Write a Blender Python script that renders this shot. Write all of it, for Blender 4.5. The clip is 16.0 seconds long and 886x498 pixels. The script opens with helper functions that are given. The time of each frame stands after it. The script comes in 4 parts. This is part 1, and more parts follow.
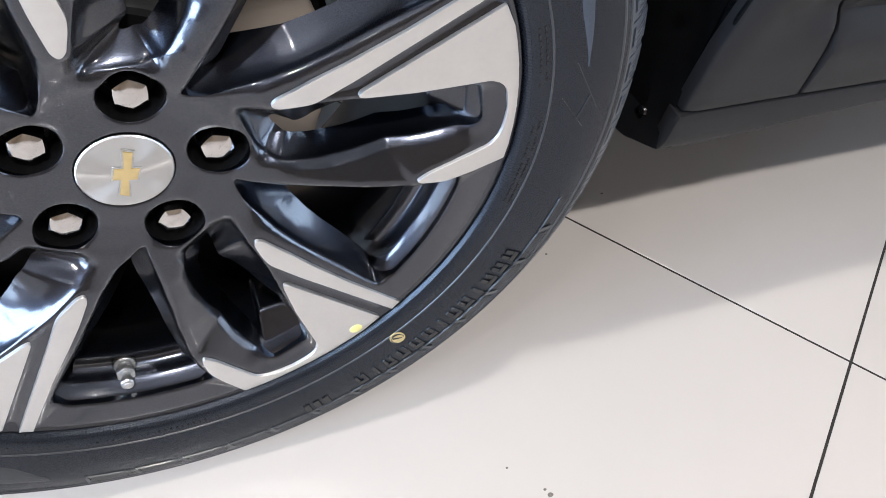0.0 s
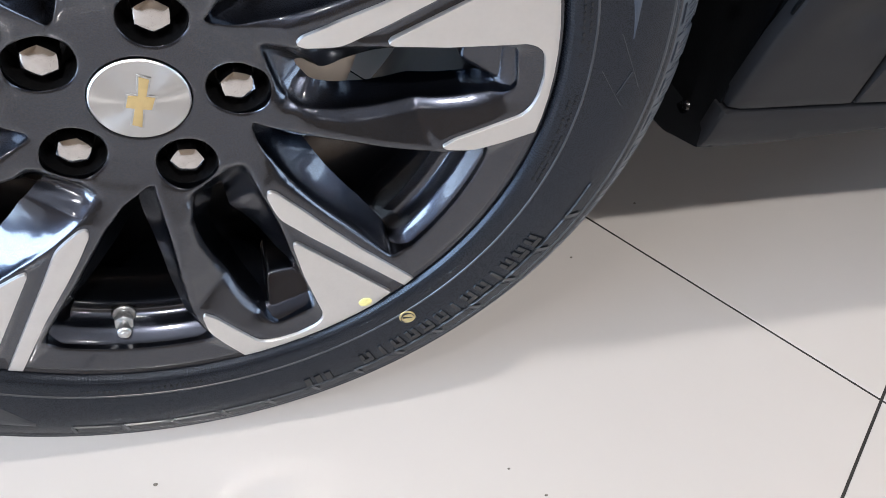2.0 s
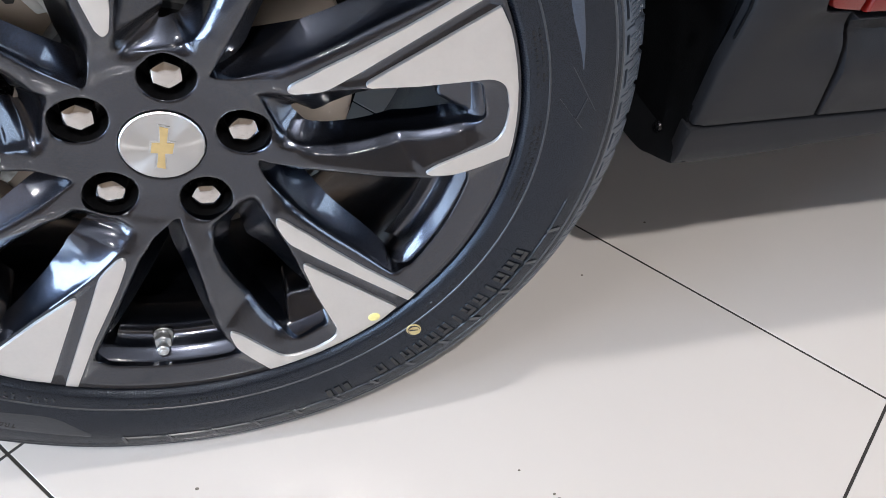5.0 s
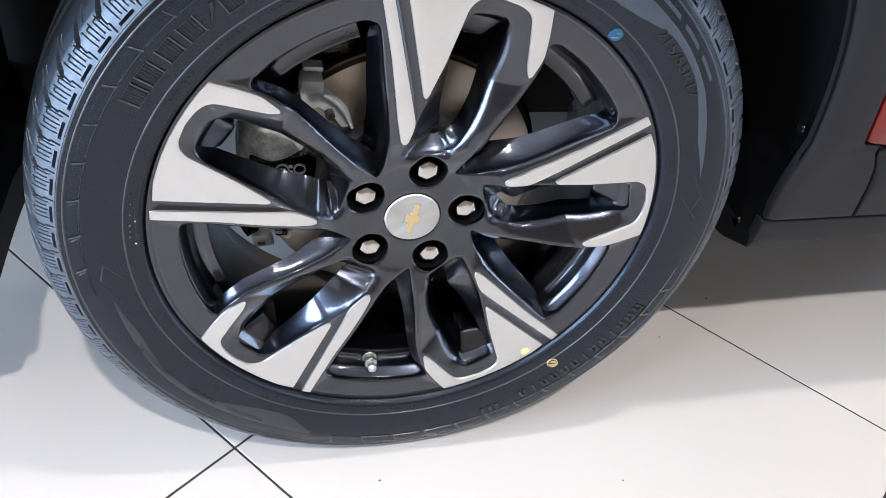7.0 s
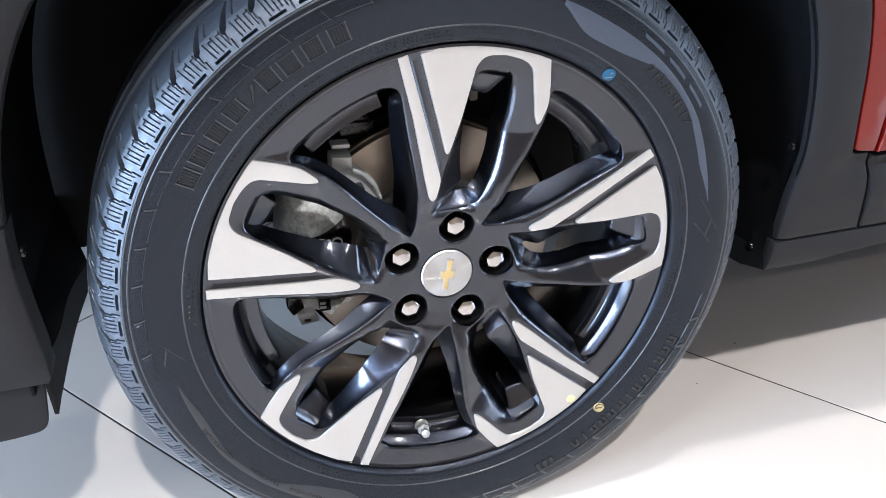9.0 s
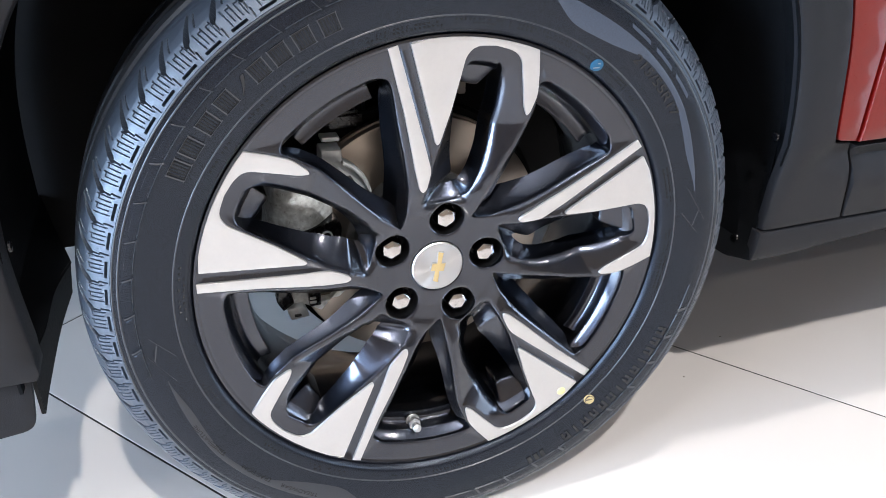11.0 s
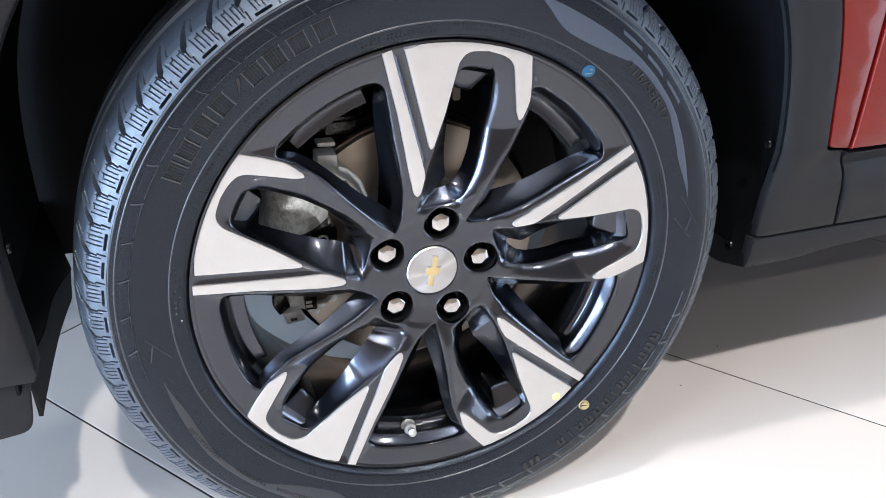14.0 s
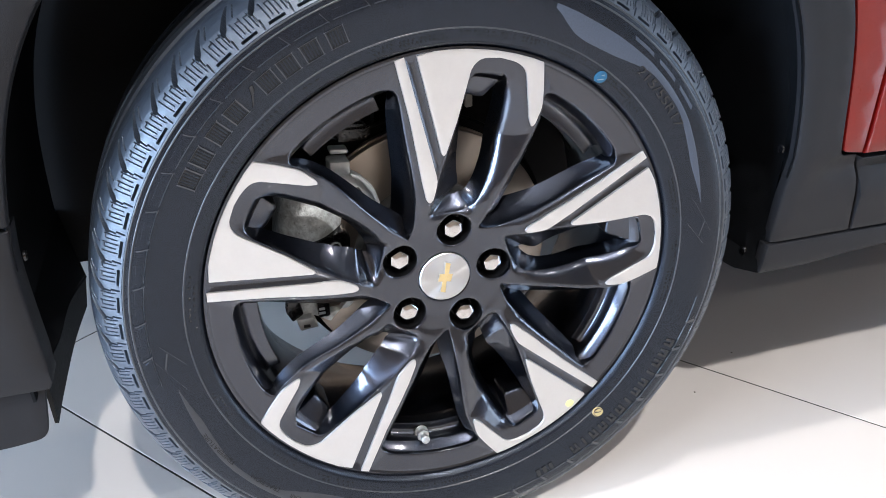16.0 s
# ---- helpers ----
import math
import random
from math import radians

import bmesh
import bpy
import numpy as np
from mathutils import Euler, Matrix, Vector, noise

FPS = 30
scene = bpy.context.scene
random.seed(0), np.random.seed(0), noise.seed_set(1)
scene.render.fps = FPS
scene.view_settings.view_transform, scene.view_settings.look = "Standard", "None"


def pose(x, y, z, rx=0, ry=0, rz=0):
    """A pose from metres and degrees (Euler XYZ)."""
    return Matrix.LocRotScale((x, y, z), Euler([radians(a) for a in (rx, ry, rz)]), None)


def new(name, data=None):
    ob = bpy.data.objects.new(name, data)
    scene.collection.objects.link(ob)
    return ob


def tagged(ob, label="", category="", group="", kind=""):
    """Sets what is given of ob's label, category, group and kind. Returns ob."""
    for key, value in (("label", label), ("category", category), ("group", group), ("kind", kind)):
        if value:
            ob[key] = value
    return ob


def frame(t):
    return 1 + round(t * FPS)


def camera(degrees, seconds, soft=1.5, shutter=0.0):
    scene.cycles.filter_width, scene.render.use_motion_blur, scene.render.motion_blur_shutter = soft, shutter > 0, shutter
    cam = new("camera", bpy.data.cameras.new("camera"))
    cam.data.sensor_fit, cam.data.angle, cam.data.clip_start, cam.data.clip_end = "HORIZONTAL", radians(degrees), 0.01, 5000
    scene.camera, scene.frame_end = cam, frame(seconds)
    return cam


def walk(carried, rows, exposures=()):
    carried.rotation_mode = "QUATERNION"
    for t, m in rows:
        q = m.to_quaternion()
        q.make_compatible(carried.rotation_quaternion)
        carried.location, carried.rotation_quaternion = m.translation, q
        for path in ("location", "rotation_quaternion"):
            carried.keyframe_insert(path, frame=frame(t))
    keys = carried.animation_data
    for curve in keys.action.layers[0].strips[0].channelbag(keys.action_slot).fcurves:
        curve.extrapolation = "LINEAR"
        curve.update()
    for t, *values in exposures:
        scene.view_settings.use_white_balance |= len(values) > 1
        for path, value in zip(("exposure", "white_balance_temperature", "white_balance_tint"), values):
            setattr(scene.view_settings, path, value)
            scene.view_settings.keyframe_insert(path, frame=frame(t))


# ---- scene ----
cam = camera(56.481, 16.0, soft=0.65)
# seconds, x, y, z, yaw, pitch, roll
PATH = [
    (0.0, 0.0006, -0.3478, 0.6634, -30.046, -47.889, 11.586),
    (0.5, 0.0014, -0.3525, 0.6207, -29.318, -48.500, 13.464),
    (1.0, 0.0021, -0.3576, 0.6123, -28.512, -47.859, 14.790),
    (1.5, 0.0086, -0.3535, 0.6167, -27.621, -47.272, 14.798),
    (2.0, 0.0103, -0.3580, 0.6242, -26.806, -46.879, 14.803),
    (2.5, 0.0121, -0.3702, 0.6184, -25.362, -46.374, 13.695),
    (3.0, 0.0112, -0.3783, 0.6182, -24.236, -45.861, 12.643),
    (3.2, 0.0079, -0.3788, 0.6146, -23.928, -45.859, 12.274),
    (5.3, 0.0427, -0.4551, 0.6994, -19.446, -44.978, 6.835),
    (5.5, 0.0301, -0.4712, 0.7378, -19.582, -45.148, 6.897),
    (6.0, -0.0435, -0.4493, 0.8160, -19.060, -45.359, 6.452),
    (6.5, -0.1153, -0.4958, 0.8235, -18.564, -44.579, 6.427),
    (7.0, -0.1626, -0.5844, 0.7902, -18.082, -38.702, 8.488),
    (7.5, -0.1970, -0.6105, 0.7656, -17.090, -34.761, 9.334),
    (8.0, -0.2295, -0.6128, 0.7605, -16.408, -32.459, 7.189),
    (8.5, -0.2225, -0.6456, 0.7530, -17.011, -30.698, 1.654),
    (9.0, -0.2075, -0.6615, 0.7474, -16.618, -29.146, -0.233),
    (9.2, -0.2199, -0.6625, 0.7385, -17.163, -29.010, -0.196),
    (11.5, -0.2208, -0.6676, 0.7317, -18.455, -28.473, 0.007),
    (12.0, -0.2134, -0.6709, 0.7269, -18.568, -28.233, 0.269),
    (12.5, -0.2135, -0.6749, 0.7251, -18.351, -27.840, 0.215),
    (13.0, -0.2200, -0.6804, 0.7288, -18.305, -27.520, 0.195),
    (13.5, -0.2204, -0.6826, 0.7286, -18.236, -27.405, 0.103),
    (14.0, -0.2156, -0.6810, 0.7263, -17.960, -27.399, -0.194),
    (14.5, -0.2173, -0.6819, 0.7247, -17.670, -27.163, -0.399),
    (15.0, -0.2193, -0.6814, 0.7249, -17.420, -27.047, -0.471),
    (15.5, -0.2221, -0.6835, 0.7243, -17.394, -26.800, -0.504),
    (16.0, -0.2169, -0.6824, 0.7253, -17.043, -26.830, -0.817),
]


def stand(x, y, z, yaw, pitch, roll):
    return pose(x, y, z) @ pose(0, 0, 0, 0, 0, yaw) @ pose(0, 0, 0, 90 + pitch) @ pose(0, 0, 0, 0, 0, roll)


# seconds, stops, kelvin, tint
EXPOSURES = [(0.0, 0.20, 6460, 10), (1.0, 0.06, 6460, 10), (3.2, 0.08, 6460, 10), (5.3, 0.12, 6380, 10), (6.5, 0.24, 6330, 10), (7.0, 0.38, 6330, 10), (8.0, 0.61, 6400, 10), (9.0, 0.65, 6330, 10), (16.0, 0.65, 6330, 10)]
walk(cam, [(r[0], stand(*r[1:])) for r in PATH], EXPOSURES)

# ---- light ----
world = bpy.data.worlds.new("showroom_air")
scene.world = world
world.use_nodes = True
world.node_tree.nodes["Background"].inputs[0].default_value = (0.9, 0.95, 1.0, 1)
world.node_tree.nodes["Background"].inputs[1].default_value = 0.0


def area_lamp(name, x, y, z, sx, sy, watts, colour, rx=0.0, ry=0.0):
    data = bpy.data.lights.new(name, "AREA")
    data.shape, data.size, data.size_y = "RECTANGLE", sx, sy
    data.energy, data.color = watts, colour
    ob = new(name, data)
    ob.matrix_world = pose(x, y, z, rx, ry, 0)
    return ob


CEIL, ROOM_S = 3.2, -5.2
WARM, COOL = (1.0, 0.945, 0.90), (0.56, 0.75, 1.0)
LAMPS = [(-0.10, -1.78, 82), (0.30, -0.20, 27), (-2.1, -1.78, 20), (2.3, -1.78, 14), (-2.1, -0.20, 6), (2.5, -0.20, 6), (-1.2, -3.6, 12), (1.3, -3.6, 12), (-0.8, 3.0, 26), (1.6, 3.0, 26)]
for lx, ly, watts in LAMPS:
    area_lamp("ceiling_lamp_light", lx, ly, CEIL - 0.075, 0.08, 0.08, watts, WARM)
area_lamp("window_daylight", -2.83, -0.85, 1.05, 1.76, 1.4, 135, COOL, 0, -90)
# added east lamp: cool reflections on the right of wheel and tyre
area_lamp("window_daylight", 5.08, -2.5, 1.05, 1.76, 2.1, 42, COOL, 0, 90)

# ---- materials ----


def material(name, colour, rough=0.5, metal=0.0, vary=0.06, scale=40.0, bump=0.0, bump_scale=400.0, rough_vary=0.06,
             coat=0.0, spec=0.5, fine=6.0):
    m = bpy.data.materials.new(name)
    m.use_nodes = True
    nt = m.node_tree
    b = nt.nodes["Principled BSDF"]
    b.inputs["Metallic"].default_value = metal
    b.inputs["Coat Weight"].default_value = coat
    b.inputs["Coat Roughness"].default_value = 0.04
    b.inputs["Specular IOR Level"].default_value = spec
    tc = nt.nodes.new("ShaderNodeTexCoord")
    n1 = nt.nodes.new("ShaderNodeTexNoise")
    n1.inputs["Scale"].default_value, n1.inputs["Detail"].default_value = scale, fine
    nt.links.new(tc.outputs["Object"], n1.inputs["Vector"])
    n2 = nt.nodes.new("ShaderNodeTexNoise")
    n2.inputs["Scale"].default_value, n2.inputs["Detail"].default_value = bump_scale, 3.0
    nt.links.new(tc.outputs["Object"], n2.inputs["Vector"])
    ramp = nt.nodes.new("ShaderNodeMapRange")
    ramp.inputs[1].default_value, ramp.inputs[2].default_value = 0.3, 0.7
    ramp.inputs[3].default_value, ramp.inputs[4].default_value = 1 - vary, 1 + vary
    nt.links.new(n1.outputs["Fac"], ramp.inputs[0])
    mul = nt.nodes.new("ShaderNodeVectorMath")
    mul.operation = "SCALE"
    mul.inputs[0].default_value = colour
    nt.links.new(ramp.outputs[0], mul.inputs["Scale"])
    nt.links.new(mul.outputs[0], b.inputs["Base Color"])
    rr = nt.nodes.new("ShaderNodeMapRange")
    rr.inputs[1].default_value, rr.inputs[2].default_value = 0.3, 0.7
    rr.inputs[3].default_value, rr.inputs[4].default_value = max(0.02, rough - rough_vary), rough + rough_vary
    nt.links.new(n2.outputs["Fac"], rr.inputs[0])
    nt.links.new(rr.outputs[0], b.inputs["Roughness"])
    if bump:
        bp = nt.nodes.new("ShaderNodeBump")
        bp.inputs["Strength"].default_value, bp.inputs["Distance"].default_value = 1.0, bump
        nt.links.new(n2.outputs["Fac"], bp.inputs["Height"])
        nt.links.new(bp.outputs[0], b.inputs["Normal"])
    return m


def turned_metal(name, colour, rough, rings, strength, aniso=0.0, turn=0.25):
    """Metal cut on a lathe: fine circular grooves round the wheel's axle."""
    m = material(name, colour, rough, 1.0, 0.02, 60.0, 0.0, 300.0, 0.0 if aniso else 0.05)
    nt = m.node_tree
    b = nt.nodes["Principled BSDF"]
    tc = nt.nodes.new("ShaderNodeTexCoord")
    sub = nt.nodes.new("ShaderNodeVectorMath")
    sub.operation = "MULTIPLY"
    sub.inputs[1].default_value = (1, 0, 1)
    nt.links.new(tc.outputs["Object"], sub.inputs[0])
    ln = nt.nodes.new("ShaderNodeVectorMath")
    ln.operation = "LENGTH"
    nt.links.new(sub.outputs[0], ln.inputs[0])
    nz = nt.nodes.new("ShaderNodeTexNoise")
    nz.noise_dimensions = "1D"
    nz.inputs["Scale"].default_value, nz.inputs["Detail"].default_value = rings, 2.0
    nt.links.new(ln.outputs["Value"], nz.inputs["W"])
    if strength:
        bp = nt.nodes.new("ShaderNodeBump")
        bp.inputs["Strength"].default_value, bp.inputs["Distance"].default_value = strength, 0.0004
        nt.links.new(nz.outputs["Fac"], bp.inputs["Height"])
        nt.links.new(bp.outputs[0], b.inputs["Normal"])
    if aniso:
        tg = nt.nodes.new("ShaderNodeTangent")
        tg.direction_type, tg.axis = "RADIAL", "Y"
        nt.links.new(tg.outputs[0], b.inputs["Tangent"])
        b.inputs["Anisotropic"].default_value = aniso
        b.inputs["Anisotropic Rotation"].default_value = turn
    return m


M_PAINT = material("wheel_paint", (0.032, 0.0375, 0.053), 0.29, 1.0, 0.30, 1300, 0.0, 2500, 0.05, 1.0, 0.5)
M_PAINT.node_tree.nodes["Principled BSDF"].inputs["Coat Roughness"].default_value = 0.09
M_PAINT.node_tree.nodes["Principled BSDF"].inputs["Coat IOR"].default_value = 1.58


def orange_peel(m, scale, depth):
    """Faint waves in a clear coat."""
    nt = m.node_tree
    tc, nz, bp = (nt.nodes.new(k) for k in ("ShaderNodeTexCoord", "ShaderNodeTexNoise", "ShaderNodeBump"))
    nz.inputs["Scale"].default_value, nz.inputs["Detail"].default_value = scale, 1.0
    bp.inputs["Strength"].default_value, bp.inputs["Distance"].default_value = 1.0, depth
    nt.links.new(tc.outputs["Object"], nz.inputs["Vector"])
    nt.links.new(nz.outputs["Fac"], bp.inputs["Height"])
    nt.links.new(bp.outputs[0], nt.nodes["Principled BSDF"].inputs["Coat Normal"])


orange_peel(M_PAINT, 240, 0.00003)
M_CUT = turned_metal("machined_aluminium", (0.66, 0.652, 0.645), 0.45, 2500, 0.06)
M_CAP = turned_metal("brushed_cap_metal", (0.54, 0.545, 0.55), 0.30, 900, 0.0, 1.0, 0.0)
M_GOLD = material("emblem_gold", (0.56, 0.42, 0.20), 0.4, 0.5, 0.08, 200)
M_CHROME = material("nut_chrome", (0.56, 0.54, 0.53), 0.14, 1.0, 0.10, 160, 0.00025, 130, rough_vary=0.03)
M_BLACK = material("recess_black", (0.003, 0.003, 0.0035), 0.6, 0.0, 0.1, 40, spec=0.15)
M_RUBBER = material("tyre_rubber", (0.0042, 0.0050, 0.0080), 0.28, 0.0, 0.12, 30, 0.00006, 1500, 0.05, 0.0, 0.48)
M_TREAD = material("tread_rubber", (0.018, 0.025, 0.038), 0.48, 0.0, 0.15, 50, 0.0001, 1200, 0.06, 0.6, 1.0)
M_TREAD.node_tree.nodes["Principled BSDF"].inputs["Coat Roughness"].default_value = 0.42
# satin of the flag panel; also stands for lamp glints on some bars
M_SATIN_GLINT = material("satin_glint_rubber", (0.025, 0.032, 0.049), 0.44, 0.0, 0.25, 700, 0.0002, 900, 0.08, 0.0, 1.0)
for m_ in (M_RUBBER, M_TREAD, M_SATIN_GLINT):
    m_.node_tree.nodes["Principled BSDF"].inputs["Specular Tint"].default_value = (0.73, 0.84, 1.0, 1)
M_LETTER = material("raised_rubber", (0.006, 0.0074, 0.0100), 0.20, 0.0, 0.1, 200, 0.0, 900, 0.04, 0.0, 0.55)
# paler than the tyre: light caught on moulded edges is put into the colour
M_GLINT_LINE = material("lit_edge_rubber", (0.016, 0.020, 0.027), 0.34, 0.0, 0.2, 120, 0.0, 900, 0.06, 0.0, 0.9)
M_HATCH = material("hatched_rubber", (0.0115, 0.0145, 0.0205), 0.40, 0.0, 0.3, 900, 0.0003, 1100, 0.08, 0.0, 0.7)
M_DISC = turned_metal("brake_disc_steel", (0.40, 0.355, 0.31), 0.36, 1800, 0.25, 0.6)
M_CAST = material("galvanised_cast", (0.66, 0.70, 0.71), 0.36, 0.25, 0.30, 160, 0.0016, 260, 0.1)
M_ZINC = material("galvanised_steel", (0.62, 0.65, 0.66), 0.36, 0.5, 0.12, 120, 0.0002, 300, 0.08)
M_VALVE = material("valve_steel", (0.48, 0.49, 0.50), 0.35, 0.9, 0.15, 300)
M_DARKIRON = material("dark_iron", (0.03, 0.031, 0.033), 0.5, 0.3, 0.2, 80, 0.0003, 400)
M_PLASTIC = material("grained_plastic", (0.0130, 0.0134, 0.0158), 0.5, 0.0, 0.08, 8, 0.00018, 1400, 0.05, 0.0, 0.2)
M_BLACKGLOSS = material("glossy_black_plastic", (0.004, 0.004, 0.005), 0.25, 0.0, 0.1, 40)
M_LINER = material("liner_felt_plastic", (0.0050, 0.0056, 0.0068), 0.7, 0.0, 0.15, 30, 0.0003, 700, spec=0.05)
M_RED = material("red_body_paint", (0.128, 0.0033, 0.0017), 0.30, 0.0, 0.03, 20, 0.0, 600, 0.03, 0.5, 0.3)
M_BRASSDOT = material("ochre_paint_dot", (0.44, 0.35, 0.17), 0.5, 0.0, 0.15, 300)
M_YELLOW = material("yellow_paint_dot", (0.80, 0.74, 0.30), 0.5, 0.0, 0.1, 300)
M_BLUE = material("blue_paint_dot", (0.005, 0.075, 0.155), 0.5, 0.0, 0.25, 350)
M_TILE = material("polished_porcelain", (0.535, 0.504, 0.478), 0.10, 0.0, 0.022, 3.0, 0.0, 40, 0.03, 0.0, 0.5)
M_GROUT = material("dark_grout", (0.022, 0.020, 0.018), 0.9, 0.0, 0.2, 60)
M_WALL = material("beige_wall_paint", (0.32, 0.255, 0.195), 0.7, 0.0, 0.04, 2.0)
M_CEIL = material("cream_ceiling_paint", (0.30, 0.275, 0.245), 0.8, 0.0, 0.03, 2.0)
M_FRAME = material("grey_window_frame", (0.25, 0.25, 0.26), 0.4, 0.6, 0.05, 20)
M_SPECK = material("dust_speck", (0.16, 0.14, 0.12), 0.8)


def glow(name, colour, strength):
    m = bpy.data.materials.new(name)
    m.use_nodes = True
    b = m.node_tree.nodes["Principled BSDF"]
    b.inputs["Base Color"].default_value = (*colour, 1)
    b.inputs["Emission Color"].default_value = (*colour, 1)
    b.inputs["Emission Strength"].default_value = strength
    return m


M_LED = glow("led_diffuser", (1.0, 0.95, 0.9), 6.0)
M_SKY = glow("daylight_backdrop", (0.75, 0.87, 1.0), 1.6)

# ---- building helpers ----


def finish(name, verts, faces, mat, parent=None, label="", smooth=35.0):
    me = bpy.data.meshes.new(name)
    me.from_pydata([tuple(v) for v in verts], [], [tuple(f) for f in faces])
    me.validate()
    me.materials.append(mat)
    if smooth:
        me.shade_smooth()
        me.set_sharp_from_angle(angle=radians(smooth))
    ob = new(name, me)
    ob.parent = parent
    if label:
        ob["label"] = label
    return ob


def part(name, bm, mat, parent, label="", smooth=35.0):
    me = bpy.data.meshes.new(name)
    bm.to_mesh(me)
    bm.free()
    me.materials.append(mat)
    if smooth:
        me.shade_smooth()
        me.set_sharp_from_angle(angle=radians(smooth))
    ob = new(name, me)
    ob.parent = parent
    if label:
        ob["label"] = label
    return ob


def box_bm(x0, x1, y0, y1, z0, z1, bevel=0.0, segments=2):
    bm = bmesh.new()
    bmesh.ops.create_cube(bm, size=1.0)
    for v in bm.verts:
        v.co = ((x0 + x1) / 2 + v.co.x * (x1 - x0), (y0 + y1) / 2 + v.co.y * (y1 - y0), (z0 + z1) / 2 + v.co.z * (z1 - z0))
    if bevel:
        bmesh.ops.bevel(bm, geom=bm.edges[:], offset=bevel, segments=segments, affect="EDGES", clamp_overlap=True)
    return bm


def rounded(points, radius, steps=5):
    """A closed outline with its corners rounded; a point may carry its own radius."""
    out = []
    n = len(points)
    for i in range(n):
        p = np.array(points[i][:2], float)
        r = points[i][2] if len(points[i]) > 2 else radius
        a, b = np.array(points[i - 1][:2], float), np.array(points[(i + 1) % n][:2], float)
        la, lb = np.linalg.norm(a - p), np.linalg.norm(b - p)
        c = min(r, 0.48 * la, 0.48 * lb)
        if c < 1e-5:
            out.append(p)
            continue
        s, e = p + (a - p) / la * c, p + (b - p) / lb * c
        for k in range(steps + 1):
            t = k / steps
            out.append((1 - t) ** 2 * s + 2 * t * (1 - t) * p + t * t * e)
    return out


def dense(loop, step):
    out = []
    n = len(loop)
    for i in range(n):
        a, b = np.array(loop[i], float), np.array(loop[(i + 1) % n], float)
        k = max(1, int(math.ceil(np.linalg.norm(b - a) / step)))
        for j in range(k):
            p = a + (b - a) * j / k
            if not out or np.linalg.norm(p - out[-1]) > 1e-5:
                out.append(p)
    if np.linalg.norm(out[0] - out[-1]) < 1e-5:
        out.pop()
    return np.array(out)


def area2(loop):
    x, y = loop[:, 0], loop[:, 1]
    return (x * np.roll(y, -1) - y * np.roll(x, -1)).sum()


def inside(loop, pts):
    x, y = pts[:, 0][:, None], pts[:, 1][:, None]
    ax, ay = loop[:, 0][None], loop[:, 1][None]
    bx, by = np.roll(loop[:, 0], -1)[None], np.roll(loop[:, 1], -1)[None]
    cut = ((ay > y) != (by > y)) & (x < (bx - ax) * (y - ay) / np.where(by == ay, 1e-12, by - ay) + ax)
    return cut.sum(1) % 2 == 1


def distance(pts, line, closed=True):
    a = line if closed else line[:-1]
    b = np.roll(line, -1, 0) if closed else line[1:]
    best = np.full(len(pts), 1e9)
    for p, q in zip(a, b):
        d = q - p
        t = np.clip(((pts - p) @ d) / max(d @ d, 1e-12), 0, 1)
        best = np.minimum(best, np.hypot(*(pts - p - t[:, None] * d).T))
    return best


def outward(loop):
    d = np.roll(loop, -1, 0) - np.roll(loop, 1, 0)
    n = np.stack([d[:, 1], -d[:, 0]], 1)
    return n / np.maximum(np.linalg.norm(n, axis=1), 1e-9)[:, None]


from mathutils import geometry


def leaning(lp, out, lean):
    """How far each point of a hole's wall leans into the hole: less where the hole is narrow or meets the rim."""
    want = lean(lp) if callable(lean) else np.full(len(lp), lean)
    if want.ndim == 2:
        for _ in range(10):
            want = (np.roll(want, 1, 0) + 2 * want + np.roll(want, -1, 0)) / 4
        return want
    width = np.full(len(lp), 0.06)
    for t in np.arange(0.058, 0.001, -0.002):
        width = np.where(inside(lp, lp + out * t), width, t)
    want = np.minimum(want, 0.56 * width) * np.clip((0.212 - np.hypot(lp[:, 0], lp[:, 1])) / 0.010, 0, 1)
    for _ in range(30):
        want = (np.roll(want, 1) + 2 * want + np.roll(want, -1)) / 4
    offset = out * want[:, None]
    for _ in range(24):
        offset = (np.roll(offset, 1, 0) + 2 * offset + np.roll(offset, -1, 0)) / 4
    return offset


